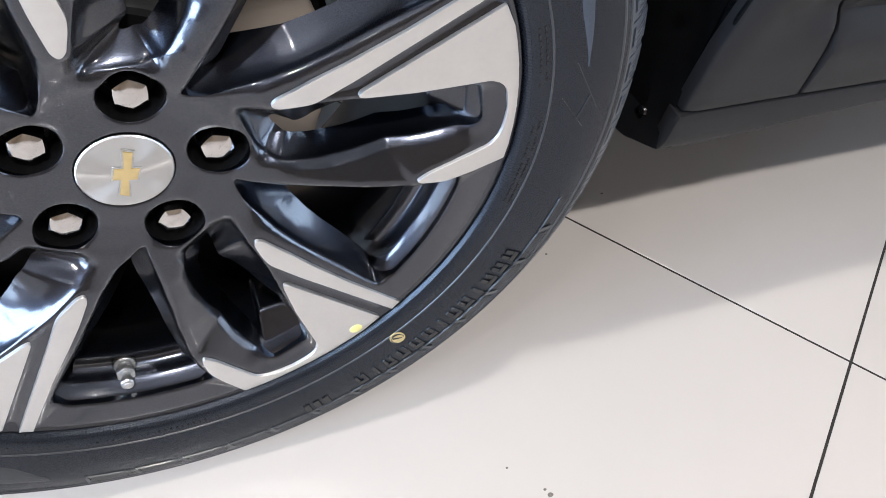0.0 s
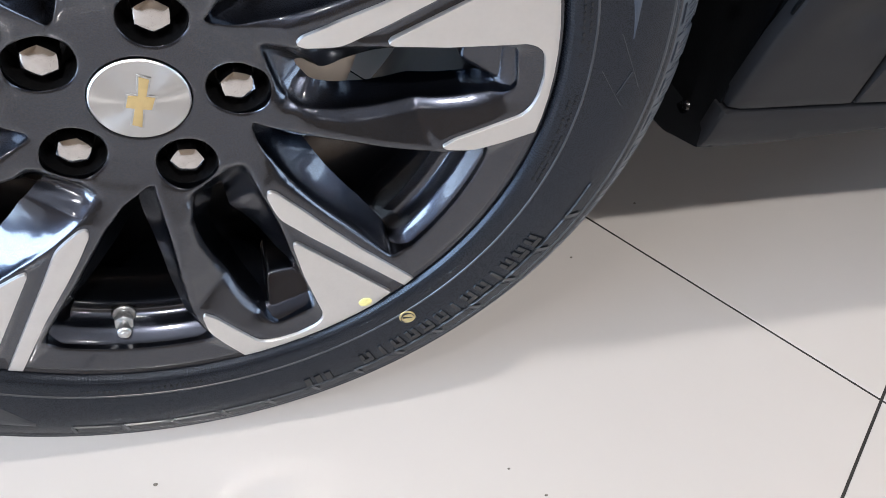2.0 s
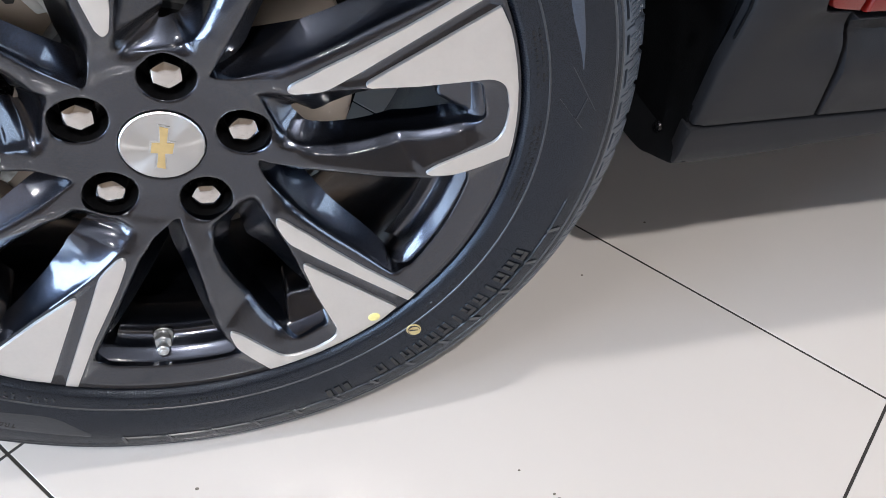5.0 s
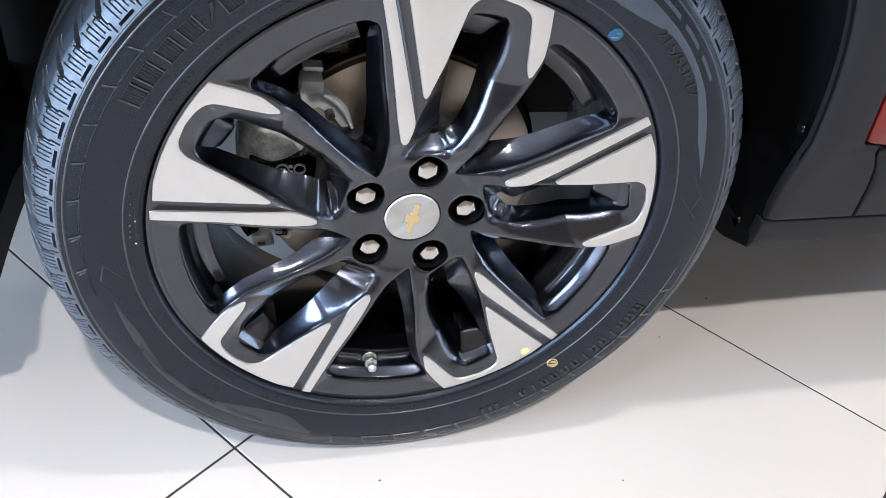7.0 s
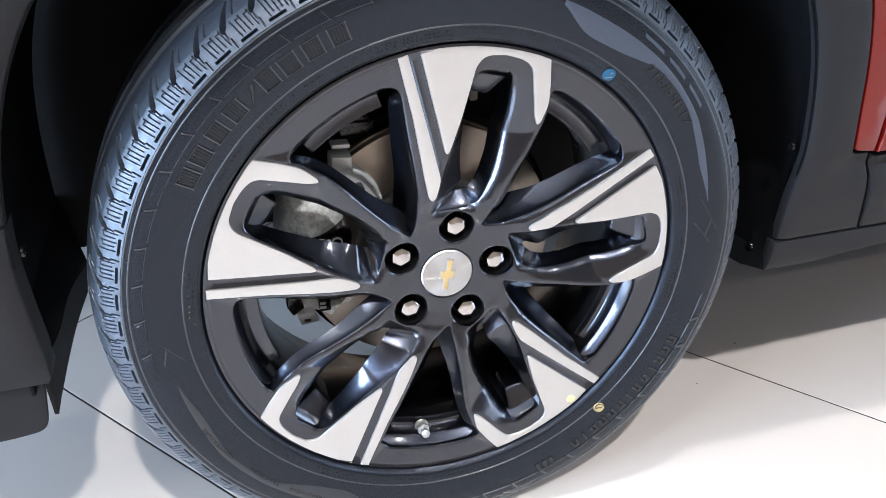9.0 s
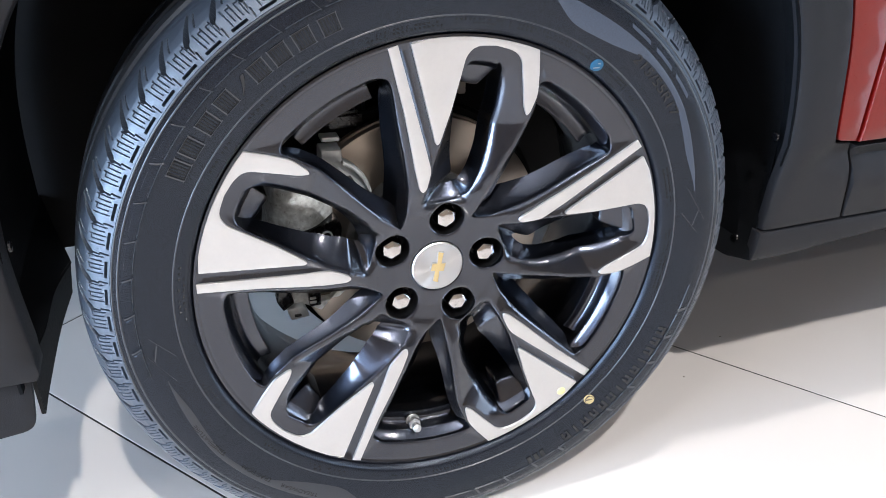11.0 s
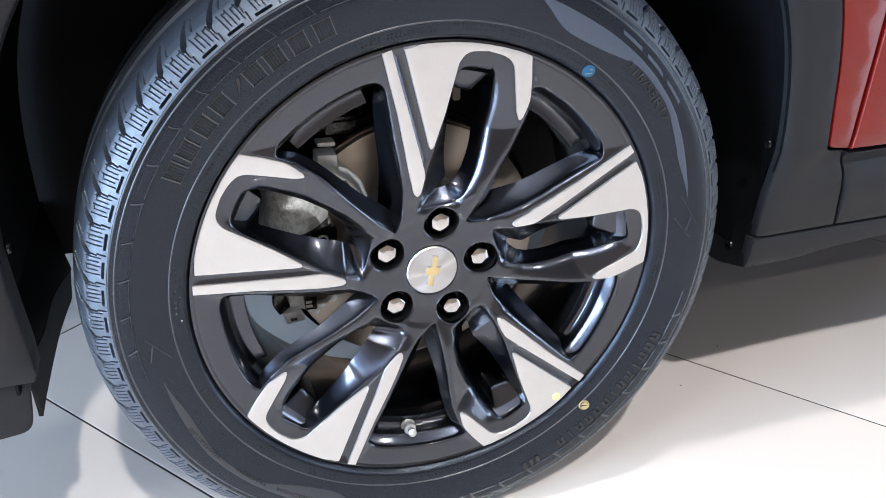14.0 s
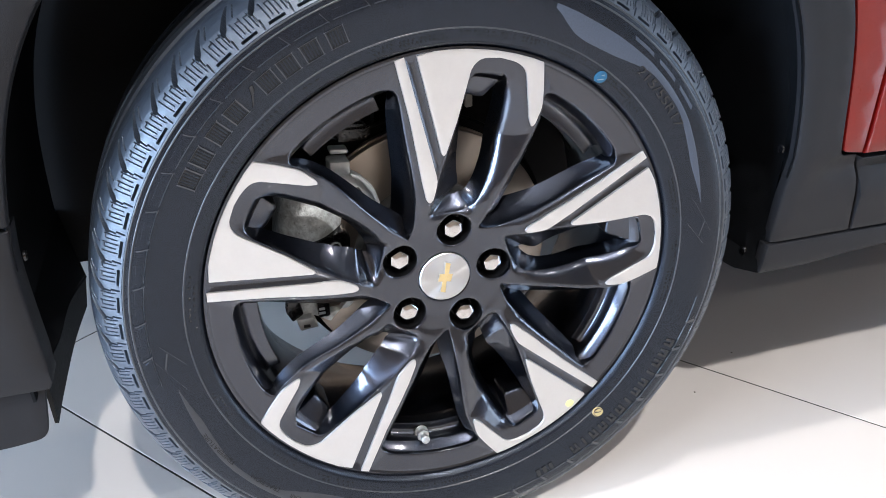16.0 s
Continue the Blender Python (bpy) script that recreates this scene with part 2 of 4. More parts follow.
def casting(outline, holes, height, depth, step, bevel=0.0012, draft=0.0, grid=None, drafts=(), depths=(), soft=None):
    """A plate seen along +y: the outline and its holes in x and z, the front face at y = height(points), walls to y + depth."""
    grid = grid or step * 1.6
    loops = []
    for i, lp in enumerate([outline, *holes]):
        lp = dense(lp, step)
        if (area2(lp) > 0) != (i == 0):
            lp = lp[::-1]
        loops.append(lp)
    edge = np.concatenate(loops)
    inner = np.concatenate([lp - outward(lp) * bevel * f for lp in loops for f in (0.4, 1.0)])
    lo, hi = edge.min(0), edge.max(0)
    gx, gy = np.meshgrid(np.arange(lo[0], hi[0], grid), np.arange(lo[1], hi[1], grid * 0.87))
    gx[1::2] += grid / 2
    pts = np.stack([gx.ravel(), gy.ravel()], 1)

    def solid(p):
        ok = inside(loops[0], p)
        for lp in loops[1:]:
            ok &= ~inside(lp, p)
        return ok
    pts = pts[solid(pts)]
    near = np.full(len(pts), 1e9)
    for lp in loops:
        near = np.minimum(near, distance(pts, lp))
    pts = pts[near > max(bevel * 1.8, grid * 0.45)]
    inner = inner[solid(inner)]
    flat = np.concatenate([edge, inner, pts])
    edges, at = [], 0
    for lp in loops:
        k = len(lp)
        edges += [(at + j, at + (j + 1) % k) for j in range(k)]
        at += k
    co, _, tri, orig, _, _ = geometry.delaunay_2d_cdt([Vector(p) for p in flat], edges, [], 0, 1e-7)
    co = np.array([tuple(c) for c in co])
    tri = np.array([t for t in tri if len(t) == 3])
    mid = co[tri].mean(1)
    tri = tri[solid(mid)]
    where = {}
    for i, o in enumerate(orig):
        for k in o:
            where[k] = i
    y = height(co)
    gone = np.full(len(co), 1e9)
    for lp in loops:
        gone = np.minimum(gone, distance(co, lp))
    if soft:
        wide = soft(co)
        y2 = y + 0.5 * wide * np.clip(1 - gone / wide, 0, 1) ** 2
    else:
        y2 = y + bevel * (1 - np.sqrt(np.clip(1 - np.clip(1 - gone / bevel, 0, 1) ** 2, 0, 1)))
    verts = [(c[0], v, c[1]) for c, v in zip(co, y2)]
    faces = [tuple(t) for t in tri]
    at = 0
    for i, lp in enumerate(loops):
        k, out = len(lp), outward(lp)
        lean = drafts[i] if drafts else draft
        deep = depths[i](lp) if depths and depths[i] else np.full(k, depth)
        lean = leaning(lp, out, lean) if lean else None
        base = len(verts)
        levels = ((0.06, 0.025), (0.2, 0.12), (0.4, 0.31), (0.6, 0.53), (0.8, 0.765), (1.0, 1.0)) if lean is not None else ((1.0, 0.0),)
        for lv, flare in levels:
            for j in range(k):
                p = lp[j] + (lean[j] * flare if lean is not None else 0.0)
                verts.append((p[0], y2[where[at + j]] + deep[j] * lv, p[1]))
        for j in range(k):
            j2 = (j + 1) % k
            a, b = where[at + j], where[at + j2]
            faces.append((a, base + j, base + j2, b))
            for q in range(len(levels) - 1):
                faces.append((base + q * k + j, base + (q + 1) * k + j, base + (q + 1) * k + j2, base + q * k + j2))
        at += k
    return verts, faces


def revolve(profile, n, centre=(0.0, 0.0, 0.0), closed=False):
    """Turns (radius, y) round the axle, which runs along y."""
    verts, faces = [], []
    m = len(profile)
    for i in range(n):
        a = 2 * math.pi * i / n
        for r, y in profile:
            verts.append((centre[0] + r * math.cos(a), centre[1] + y, centre[2] + r * math.sin(a)))
    for i in range(n):
        i2 = (i + 1) % n
        for j in range(m if closed else m - 1):
            j2 = (j + 1) % m
            faces.append((i * m + j, i * m + j2, i2 * m + j2, i2 * m + j))
    return verts, faces


def shifted(vf, z):
    return [(x, y, c + z) for x, y, c in vf[0]], vf[1]


def tube(points, radius, n=10):
    """A round bar along a line of points."""
    pts = [Vector(p) for p in points]
    verts, faces = [], []
    for i, p in enumerate(pts):
        d = (pts[min(i + 1, len(pts) - 1)] - pts[max(i - 1, 0)]).normalized()
        u = d.orthogonal().normalized()
        w = d.cross(u)
        for k in range(n):
            a = 2 * math.pi * k / n
            verts.append(p + radius * (math.cos(a) * u + math.sin(a) * w))
    for i in range(len(pts) - 1):
        for k in range(n):
            k2 = (k + 1) % n
            faces.append((i * n + k, i * n + k2, (i + 1) * n + k2, (i + 1) * n + k))
    faces.append(tuple(range(n))[::-1])
    faces.append(tuple((len(pts) - 1) * n + k for k in range(n)))
    return [tuple(v) for v in verts], faces


def turned(points, degrees):
    a = radians(degrees)
    return [(p[0] * math.cos(a) - p[1] * math.sin(a), p[0] * math.sin(a) + p[1] * math.cos(a), *p[2:]) for p in points]


def mm(points):
    return [tuple(v * 0.001 for v in p) for p in points]


def ellipse(cx, cz, rx, rz, n=40):
    return [(cx + rx * math.cos(2 * math.pi * k / n), cz + rz * math.sin(2 * math.pi * k / n)) for k in range(n)]


# ---- room ----
ROOM = (-2.75, 5.0, ROOM_S, 4.2)
TILE, TURN, GAP = 0.6, -52.3, 0.003
TX, TY = -0.1765, 0.0217
floor = part("floor", box_bm(*ROOM[:2], *ROOM[2:], -0.12, -0.0007), M_GROUT, None, smooth=0)
tagged(floor, "glossy off-white porcelain tiled showroom floor", "floor", kind="structure")


def wall(name, x0, x1, y0, y1):
    return tagged(part(name, box_bm(x0, x1, y0, y1, -0.12, CEIL), M_WALL, None, smooth=0), "plain beige painted showroom wall", "wall", kind="structure")


wall("wall_north", ROOM[0] - 0.2, ROOM[1] + 0.2, ROOM[3], ROOM[3] + 0.2)
wall("wall_south", ROOM[0] - 0.2, ROOM[1] + 0.2, ROOM[2] - 0.2, ROOM[2])


def window_wall(name, side_, x0, x1, y0, y1, z0, z1):
    """A wall across x with one window in it: four solid pieces round the opening, daylight behind, a grey frame."""
    bm = bmesh.new()
    for a0, a1, b0, b1 in ((ROOM[2], y0, -0.12, CEIL), (y1, ROOM[3], -0.12, CEIL), (y0, y1, -0.12, z0), (y0, y1, z1, CEIL)):
        piece = bmesh.ops.create_cube(bm, size=1.0)["verts"]
        bmesh.ops.transform(bm, verts=piece, matrix=Matrix.Translation(((x0 + x1) / 2, (a0 + a1) / 2, (b0 + b1) / 2)) @ Matrix.Diagonal((x1 - x0, a1 - a0, b1 - b0, 1)))
    tagged(part(name, bm, M_WALL, None, smooth=0), "plain beige painted showroom wall", "wall", kind="structure")
    inner = x1 if side_ < 0 else x0
    window = part("window_1" if side_ < 0 else "added_window_2", box_bm(*sorted((inner + side_ * 0.16, inner + side_ * 0.12)), y0, y1, z0, z1), M_SKY, None, smooth=0)
    tagged(window, "tall unseen showroom window with bright cool daylight behind", "window", kind="structure")
    for a0, a1, b0, b1 in ((y0, y1, z0, z0 + 0.03), (y0, y1, z1 - 0.03, z1), (y0, y0 + 0.03, z0 + 0.03, z1 - 0.03), (y1 - 0.03, y1, z0 + 0.03, z1 - 0.03)):
        part("window_frame", box_bm(*sorted((inner + side_ * 0.12, inner + side_ * 0.03)), a0, a1, b0, b1, 0.003), M_FRAME, window, "grey metal window frame")


window_wall("wall_west", -1, ROOM[0] - 0.2, ROOM[0], -1.6, -0.1, 0.15, 1.95)
# the east window is unseen, added to go with its fill lamp
window_wall("wall_east", 1, ROOM[1], ROOM[1] + 0.2, -3.6, -1.4, 0.15, 1.95)
ceiling = part("ceiling", box_bm(ROOM[0], ROOM[1], ROOM[2], ROOM[3], CEIL, CEIL + 0.15), M_CEIL, None, smooth=0)
tagged(ceiling, "plain cream showroom ceiling", "ceiling", kind="structure")
for lx, ly, _ in LAMPS:
    lamp = part("ceiling_lamp", box_bm(lx - 0.16, lx + 0.16, ly - 0.16, ly + 0.16, CEIL - 0.06, CEIL, 0.006), M_CEIL, None)
    tagged(lamp, "white square ceiling lamp with a glowing diffuser", "lamp", "ceiling lamps")
    part("diffuser", box_bm(lx - 0.13, lx + 0.13, ly - 0.13, ly + 0.13, CEIL - 0.066, CEIL - 0.059), M_LED, lamp, "glowing white diffuser", 0)

# ---- car: wheel ----
HUB = 0.322
car = tagged(new("car"), "red compact suv with dark grey plastic cladding, parked", "car")

STRIP = mm([(-39.9, 231, 0), (-11.2, 113.5, 5), (-12, 106, 4), (-15, 93, 4), (-18.6, 89.5, 4), (-22, 93.5, 4), (-26.8, 115.5), (-36.4, 173), (-48.6, 228.6, 0)])
TRI = mm([(-28.6, 231, 1), (-7.4, 139, 3), (-5.2, 136.8, 2), (-3, 139.6, 2), (7.7, 169), (16.9, 200.7), (21.2, 216, 8), (27, 222.4, 6), (33.5, 224.6, 6),
          (48.7, 223.4), (63, 218.8, 6), (71, 213.4, 6), (74.4, 207, 8), (76.5, 184), (78, 164, 3), (80.8, 155.3, 4), (84.2, 158, 4), (91.2, 174, 6), (91.8, 194), (91, 215.8, 1)])
TRI += [(0.2346 * math.cos(radians(a)), 0.2346 * math.sin(radians(a)), 0) for a in (70, 74, 78, 82, 86, 90, 93)]
ARM_RIGHT = mm([(34.5, 52), (38.3, 59), (48, 78), (62.2, 105), (76.4, 128.4), (87.4, 150), (92.6, 172), (93.2, 185.5)])
ARM_LEFT = mm([(-47.5, 201), (-45.5, 188), (-41.6, 156.7), (-35.2, 118.8), (-31.6, 86), (-31.4, 66), (-35.8, 51.2)])
WINDOW = mm([(25.5, 210.5, 6), (54.5, 207.8, 7), (58.6, 199.5, 6), (57.0, 171, 20), (51.5, 142, 20), (46.5, 119, 16), (40.5, 101, 12), (34, 87, 10), (27.5, 77.5, 6), (19, 72.6, 5), (8, 71.4, 6), (-2, 71.0, 4),
             (-10.0, 71.6, 2.5), (-13.2, 76, 3), (-13.4, 84, 8), (-12.6, 92, 8), (-11.2, 101, 10), (-7.5, 117, 10), (0.0, 139, 4), (9.2, 169), (18.3, 200)])
GAP_HOLE = ([(x, z, 0.012) for x, z in ARM_RIGHT] + [(0.2118 * math.cos(radians(a)), 0.2118 * math.sin(radians(a)), 0.004) for a in (60, 55, 50, 45, 40, 35)]
            + [(x, z, 0.012) for x, z in turned(ARM_LEFT, -72)])
NUT_R, NUT_A = 0.0525, 79.1


def dish(r):
    """How far the cut face lies back from the front plane."""
    return np.interp(r, [0.0, 0.045, 0.06, 0.075, 0.09, 0.11, 0.14, 0.3], [0.0175, 0.0175, 0.0148, 0.0095, 0.0042, 0.0018, 0.0, 0.0])


GROOVE_L = np.array(mm([(-39.9, 232), (-11.2, 113.5), (-5.2, 136.8), (-28.6, 232)]))
STRIP_L, TRI_L = np.array(rounded(STRIP, 0.0)), np.array(rounded(TRI, 0.0))
CUTS = [np.array(turned([tuple(p) for p in lp], -72 * k)) for k in range(5) for lp in (STRIP_L, TRI_L, GROOVE_L)]
RIDGES = [np.array(turned([tuple(p) for p in ARM_RIGHT], -72 * k)) for k in range(5)]


NUT_DIP = np.array(mm([(23, 75), (8, 71.5), (-3, 71), (-11, 74)]))
DIPS = [np.array(turned([tuple(c) for c in NUT_DIP], -72 * k)) for k in range(5)]


def edge_round(p):
    """How wide the casting's edges are rounded: crisp beside the cut faces and the hub, broad along the bare arms."""
    d = np.full(len(p), 1.0)
    for c in CUTS:
        d = np.minimum(d, np.where(inside(c, p), 0.0, distance(p, c)))
    r = np.hypot(p[:, 0], p[:, 1])
    return 0.0018 + np.clip(0.7 * d - 0.002, 0, 0.0050) * np.clip((r - 0.070) / 0.020, 0, 1) * np.clip((0.212 - r) / 0.02, 0, 1)


def face_height(p):
    r = np.hypot(p[:, 0], p[:, 1])
    d = np.full(len(p), 0.030)
    for c in CUTS:
        d = np.minimum(d, np.where(inside(c, p), 0.0, distance(p, c)))
    for c in RIDGES:
        d = np.minimum(d, distance(p, c, False))
    d = np.minimum(d, 0.5 * np.maximum(0.2346 - r, 0))
    w = np.clip((r - 0.066) / 0.03, 0, 1)
    inner = np.zeros(len(p))
    for k in range(5):
        q = np.array(turned([tuple(c) for c in p], 72 * k))
        on_arm = (q[:, 1] > 0.08) & (q[:, 0] > 0.02) & (np.degrees(np.arctan2(q[:, 1], q[:, 0])) > 50)
        inner = np.maximum(inner, on_arm * np.clip((q[:, 0] - 0.165 * (q[:, 1] - 0.14) - 0.030) / 0.012, 0, 1) * np.clip((q[:, 1] - 0.08) / 0.03, 0, 1))
    slope = 0.28 + 0.27 * inner * np.clip((0.212 - r) / 0.012, 0, 1)
    dip = np.full(len(p), 1.0)
    for c in DIPS:
        dip = np.minimum(dip, distance(p, c, False))
    fall = np.clip(1 - dip / 0.009, 0, 1)
    trough = np.zeros(len(p))
    for k in range(5):
        c = np.array(turned([tuple(q) for q in GROOVE_L], -72 * k))
        trough = np.maximum(trough, np.where(inside(c, p), np.clip(distance(p, c) / 0.0030, 0, 1), 0.0))
    return dish(r) + 0.0024 + 0.0022 * trough + 0.0040 * fall * fall * (3 - 2 * fall) + slope * np.clip(d - 0.002, 0, 0.018 + 0.012 * inner) * w


wheel = finish("wheel", *shifted(revolve([
    (0.2302, 0.0035), (0.2346, 0.0012), (0.2368, 0.0016), (0.2376, 0.0045), (0.236, 0.008), (0.2335, 0.009), (0.230, 0.012), (0.2285, 0.022), (0.216, 0.03), (0.204, 0.05),
    (0.202, 0.12), (0.214, 0.15), (0.2185, 0.18), (0.2285, 0.184), (0.235, 0.188), (0.234, 0.192), (0.2255, 0.192), (0.214, 0.186), (0.209, 0.155), (0.196, 0.125),
    (0.196, 0.066), (0.1974, 0.058), (0.1985, 0.050), (0.2002, 0.0435), (0.2018, 0.0385), (0.2026, 0.034), (0.2030, 0.028), (0.2034, 0.0230), (0.2041, 0.0200), (0.2052, 0.0178), (0.2075, 0.0150), (0.2098, 0.0122), (0.2115, 0.0102), (0.2132, 0.0089), (0.2160, 0.0080), (0.22, 0.0078)],
    240, closed=True), HUB), M_PAINT, car, "glossy dark alloy wheel with machined silver spoke faces")
holes, DRAFTS, DEPTHS = [], [0.0], [None]


def gap_side(p, k):
    """0 on the wall of the thin arm, 1 on the wall of the broad arm."""
    a = np.degrees(np.arctan2(p[:, 1], p[:, 0])) + 72 * k
    return np.clip(((46.0 - a + 180) % 360 - 180) / 8 + 0.5, 0, 1)


def gap_lean(k):
    def lean(p):
        r, side_ = np.hypot(p[:, 0], p[:, 1]), gap_side(p, k)
        thin, broad = np.interp(r, [0.06, 0.11, 0.165, 0.19], [0.017, 0.0105, 0.0065, 0.007]), np.interp(r, [0.07, 0.13, 0.2], [0.019, 0.014, 0.008])
        return (thin + (broad - thin) * side_) * np.clip((0.2065 - r) / 0.012, 0, 1)
    return lean


def gap_depth(k):
    def depth(p):
        r, side_ = np.hypot(p[:, 0], p[:, 1]), gap_side(p, k)
        return np.interp(r, [0.06, 0.12, 0.195, 0.207], [0.019, 0.0120, 0.0110, 0.018]) * (1 + 0.6 * side_)
    return depth


def window_depth(k):
    """The thin arm's inner facet slopes gently."""
    def depth(p):
        q = np.array(turned([tuple(c) for c in p], 72 * k))
        return np.interp(q[:, 0] - 0.165 * (q[:, 1] - 0.14) - 0.025, [-0.012, 0.018], [0.021, 0.018]) * np.interp(np.hypot(q[:, 0], q[:, 1]), [0.050, 0.062, 0.072, 0.085, 0.110, 0.13], [0.55, 0.55, 0.6, 0.72, 0.95, 1.0])
    return depth


WINDOW_DEEP = mm([(27.5, 206.5), (52.5, 203.8), (54.5, 195), (52.0, 171.8), (46.5, 143.5), (41.5, 121), (34.5, 104.5), (27, 94.5), (20, 88.5), (14.5, 85.5), (11, 85), (10.5, 86),
                  (11, 88), (12, 91), (13.5, 95), (14.8, 99), (15.5, 103.5), (14.2, 114), (14.8, 135), (18, 166), (23, 198.5)])


def window_lean(k):
    """From each point of the window's front edge to its back edge: a broad fan towards the nut, steep elsewhere."""
    front = np.array([c[:2] for c in WINDOW])
    away = np.array(WINDOW_DEEP) - front

    def lean(p):
        q = np.array(turned([tuple(c) for c in p], 72 * k))
        best, out = np.full(len(q), 1e9), np.zeros((len(q), 2))
        for a, b, u, v in zip(front, np.roll(front, -1, 0), away, np.roll(away, -1, 0)):
            t = np.clip(((q - a) @ (b - a)) / ((b - a) @ (b - a)), 0, 1)
            d = np.hypot(*(q - a - t[:, None] * (b - a)).T)
            out = np.where((d < best)[:, None], u + t[:, None] * (v - u), out)
            best = np.minimum(best, d)
        return np.array(turned([tuple(c) for c in out], -72 * k))
    return lean


for k in range(5):
    DRAFTS += [window_lean(k), gap_lean(k), 0.0]
    DEPTHS += [window_depth(k), gap_depth(k), None]
    holes.append(rounded(turned(WINDOW, -72 * k), 0.004))
    holes.append(rounded(turned(GAP_HOLE, -72 * k), 0.006))
    a = radians(NUT_A - 72 * k)
    holes.append(ellipse(NUT_R * math.cos(a), NUT_R * math.sin(a), 0.0178, 0.0178, 36))
DRAFTS.append(0.0)
DEPTHS.append(None)
holes.append(ellipse(0, 0, 0.0276, 0.0276, 48))
finish("spoke_casting", *shifted(casting(ellipse(0, 0, 0.2344, 0.2344, 180), holes, face_height, 0.023, 0.0020, 0.0018, 0.0, 0.0022, DRAFTS, DEPTHS, edge_round), HUB), M_PAINT, wheel,
                "glossy black five-spoke casting")
for k in range(5):
    for nm, lp in (("machined_strip", STRIP), ("machined_face", TRI)):
        vf = casting(rounded(turned(lp, -72 * k), 0.0), [], lambda p: dish(np.hypot(p[:, 0], p[:, 1])), 0.0032, 0.003, 0.0004)
        finish(nm, *shifted(vf, HUB), M_CUT, wheel, "bright machined aluminium facet")


def nut_mesh():
    verts, faces, n = [], [], 6
    rings = [(0.0122, 0.040), (0.0122, 0.036), (0.0112, 0.0352), (0.0112, 0.0245), (0.0098, 0.0215), (0.0072, 0.0200), (0.0030, 0.0194)]
    for r, y in rings:
        for k in range(24):
            a = 2 * math.pi * k / 24 + radians(30)
            hexed = r * math.cos(math.pi / 6) / math.cos((a - radians(30)) % (math.pi / 3) - math.pi / 6)
            rr = r if y > 0.0355 or y < 0.0198 else (hexed * 0.75 + r * 0.25 if y < 0.022 else hexed)
            verts.append((rr * math.cos(a), y, rr * math.sin(a)))
    for i in range(len(rings) - 1):
        for k in range(24):
            k2 = (k + 1) % 24
            faces.append((i * 24 + k, i * 24 + k2, (i + 1) * 24 + k2, (i + 1) * 24 + k))
    faces.append(tuple((len(rings) - 1) * 24 + k for k in range(24)))
    return verts, faces


for k in range(5):
    vf = casting(rounded(turned(mm([(20, 187, 4), (42, 179, 5), (60, 206, 3), (58, 213, 2), (22, 214, 2)]), -72 * k), 0.0), [], lambda p: 0.0135 + 0.6 * np.maximum(0.2115 - np.hypot(p[:, 0], p[:, 1]), 0), 0.030, 0.003, 0.0025)
    finish("spoke_web", *shifted(vf, HUB), M_PAINT, wheel, "glossy black rib behind the spoke")
def arc_solid(profile, a0, a1, n):
    """A piece of a ring between two angles, closed at its ends."""
    verts, faces, m = [], [], len(profile)
    for i in range(n + 1):
        a = radians(a0 + (a1 - a0) * i / n)
        verts += [(r * math.cos(a), y, r * math.sin(a) + HUB) for r, y in profile]
    for i in range(n):
        for q in range(m):
            q2 = (q + 1) % m
            faces.append((i * m + q, i * m + q2, (i + 1) * m + q2, (i + 1) * m + q))
    return verts, faces + [tuple(range(m))[::-1], tuple(n * m + q for q in range(m))]


for k in range(5):
    finish("rim_ledge", *arc_solid([(0.2042, 0.0195), (0.2034, 0.0230), (0.2027, 0.0264), (0.2014, 0.0292), (0.1994, 0.0311), (0.1968, 0.0315), (0.1895, 0.0290), (0.1876, 0.0288), (0.1866, 0.0315), (0.1862, 0.060), (0.2042, 0.060)],
                                   -108 - 72 * k, -85 - 72 * k, 24), M_PAINT, wheel, "glossy black ledge inside the rim")
nv, nf = nut_mesh()
for k in range(5):
    a = radians(NUT_A - 72 * k)
    cx, cz = NUT_R * math.cos(a), NUT_R * math.sin(a)
    turn = 0.25 * k
    ct, st = math.cos(turn), math.sin(turn)
    finish("wheel_nut", [(cx + x * ct - z * st, y, cz + x * st + z * ct + HUB) for x, y, z in nv], nf, M_CHROME, wheel, "shiny steel hexagonal wheel nut", 25)
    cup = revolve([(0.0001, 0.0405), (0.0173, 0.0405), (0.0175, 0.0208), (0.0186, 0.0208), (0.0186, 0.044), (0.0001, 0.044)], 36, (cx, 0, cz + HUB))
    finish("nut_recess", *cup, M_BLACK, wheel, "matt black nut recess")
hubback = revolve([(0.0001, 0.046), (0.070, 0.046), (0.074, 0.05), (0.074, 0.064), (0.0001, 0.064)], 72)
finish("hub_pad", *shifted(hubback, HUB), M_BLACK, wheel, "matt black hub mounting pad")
cap = finish("centre_cap", *shifted(revolve([(0.0001, 0.0182), (0.012, 0.0183), (0.022, 0.0187), (0.0260, 0.0192), (0.0268, 0.0200), (0.0268, 0.032), (0.0001, 0.032)], 96), HUB),
             M_CAP, wheel, "brushed silver centre cap")


def cross_shape(s, grow):
    """A plain slanted cross."""
    return [(0.86 * x * s + gx * grow, z * s + gz * grow) for x, z, gx, gz in (
        (-8.4, 4.4, -1, 1), (-2.0, 4.6, -1, 1), (-2.6, 18.5, -1, 1), (4.2, 17.2, 1, 1), (3.4, 4.6, 1, 1), (9.2, 4.4, 1, 1), (7.8, -4.6, 1, -1), (2.0, -4.6, 1, -1), (2.6, -18.5, 1, -1),
        (-4.2, -17.2, -1, -1), (-3.4, -4.6, -1, -1), (-9.2, -4.4, -1, -1))]


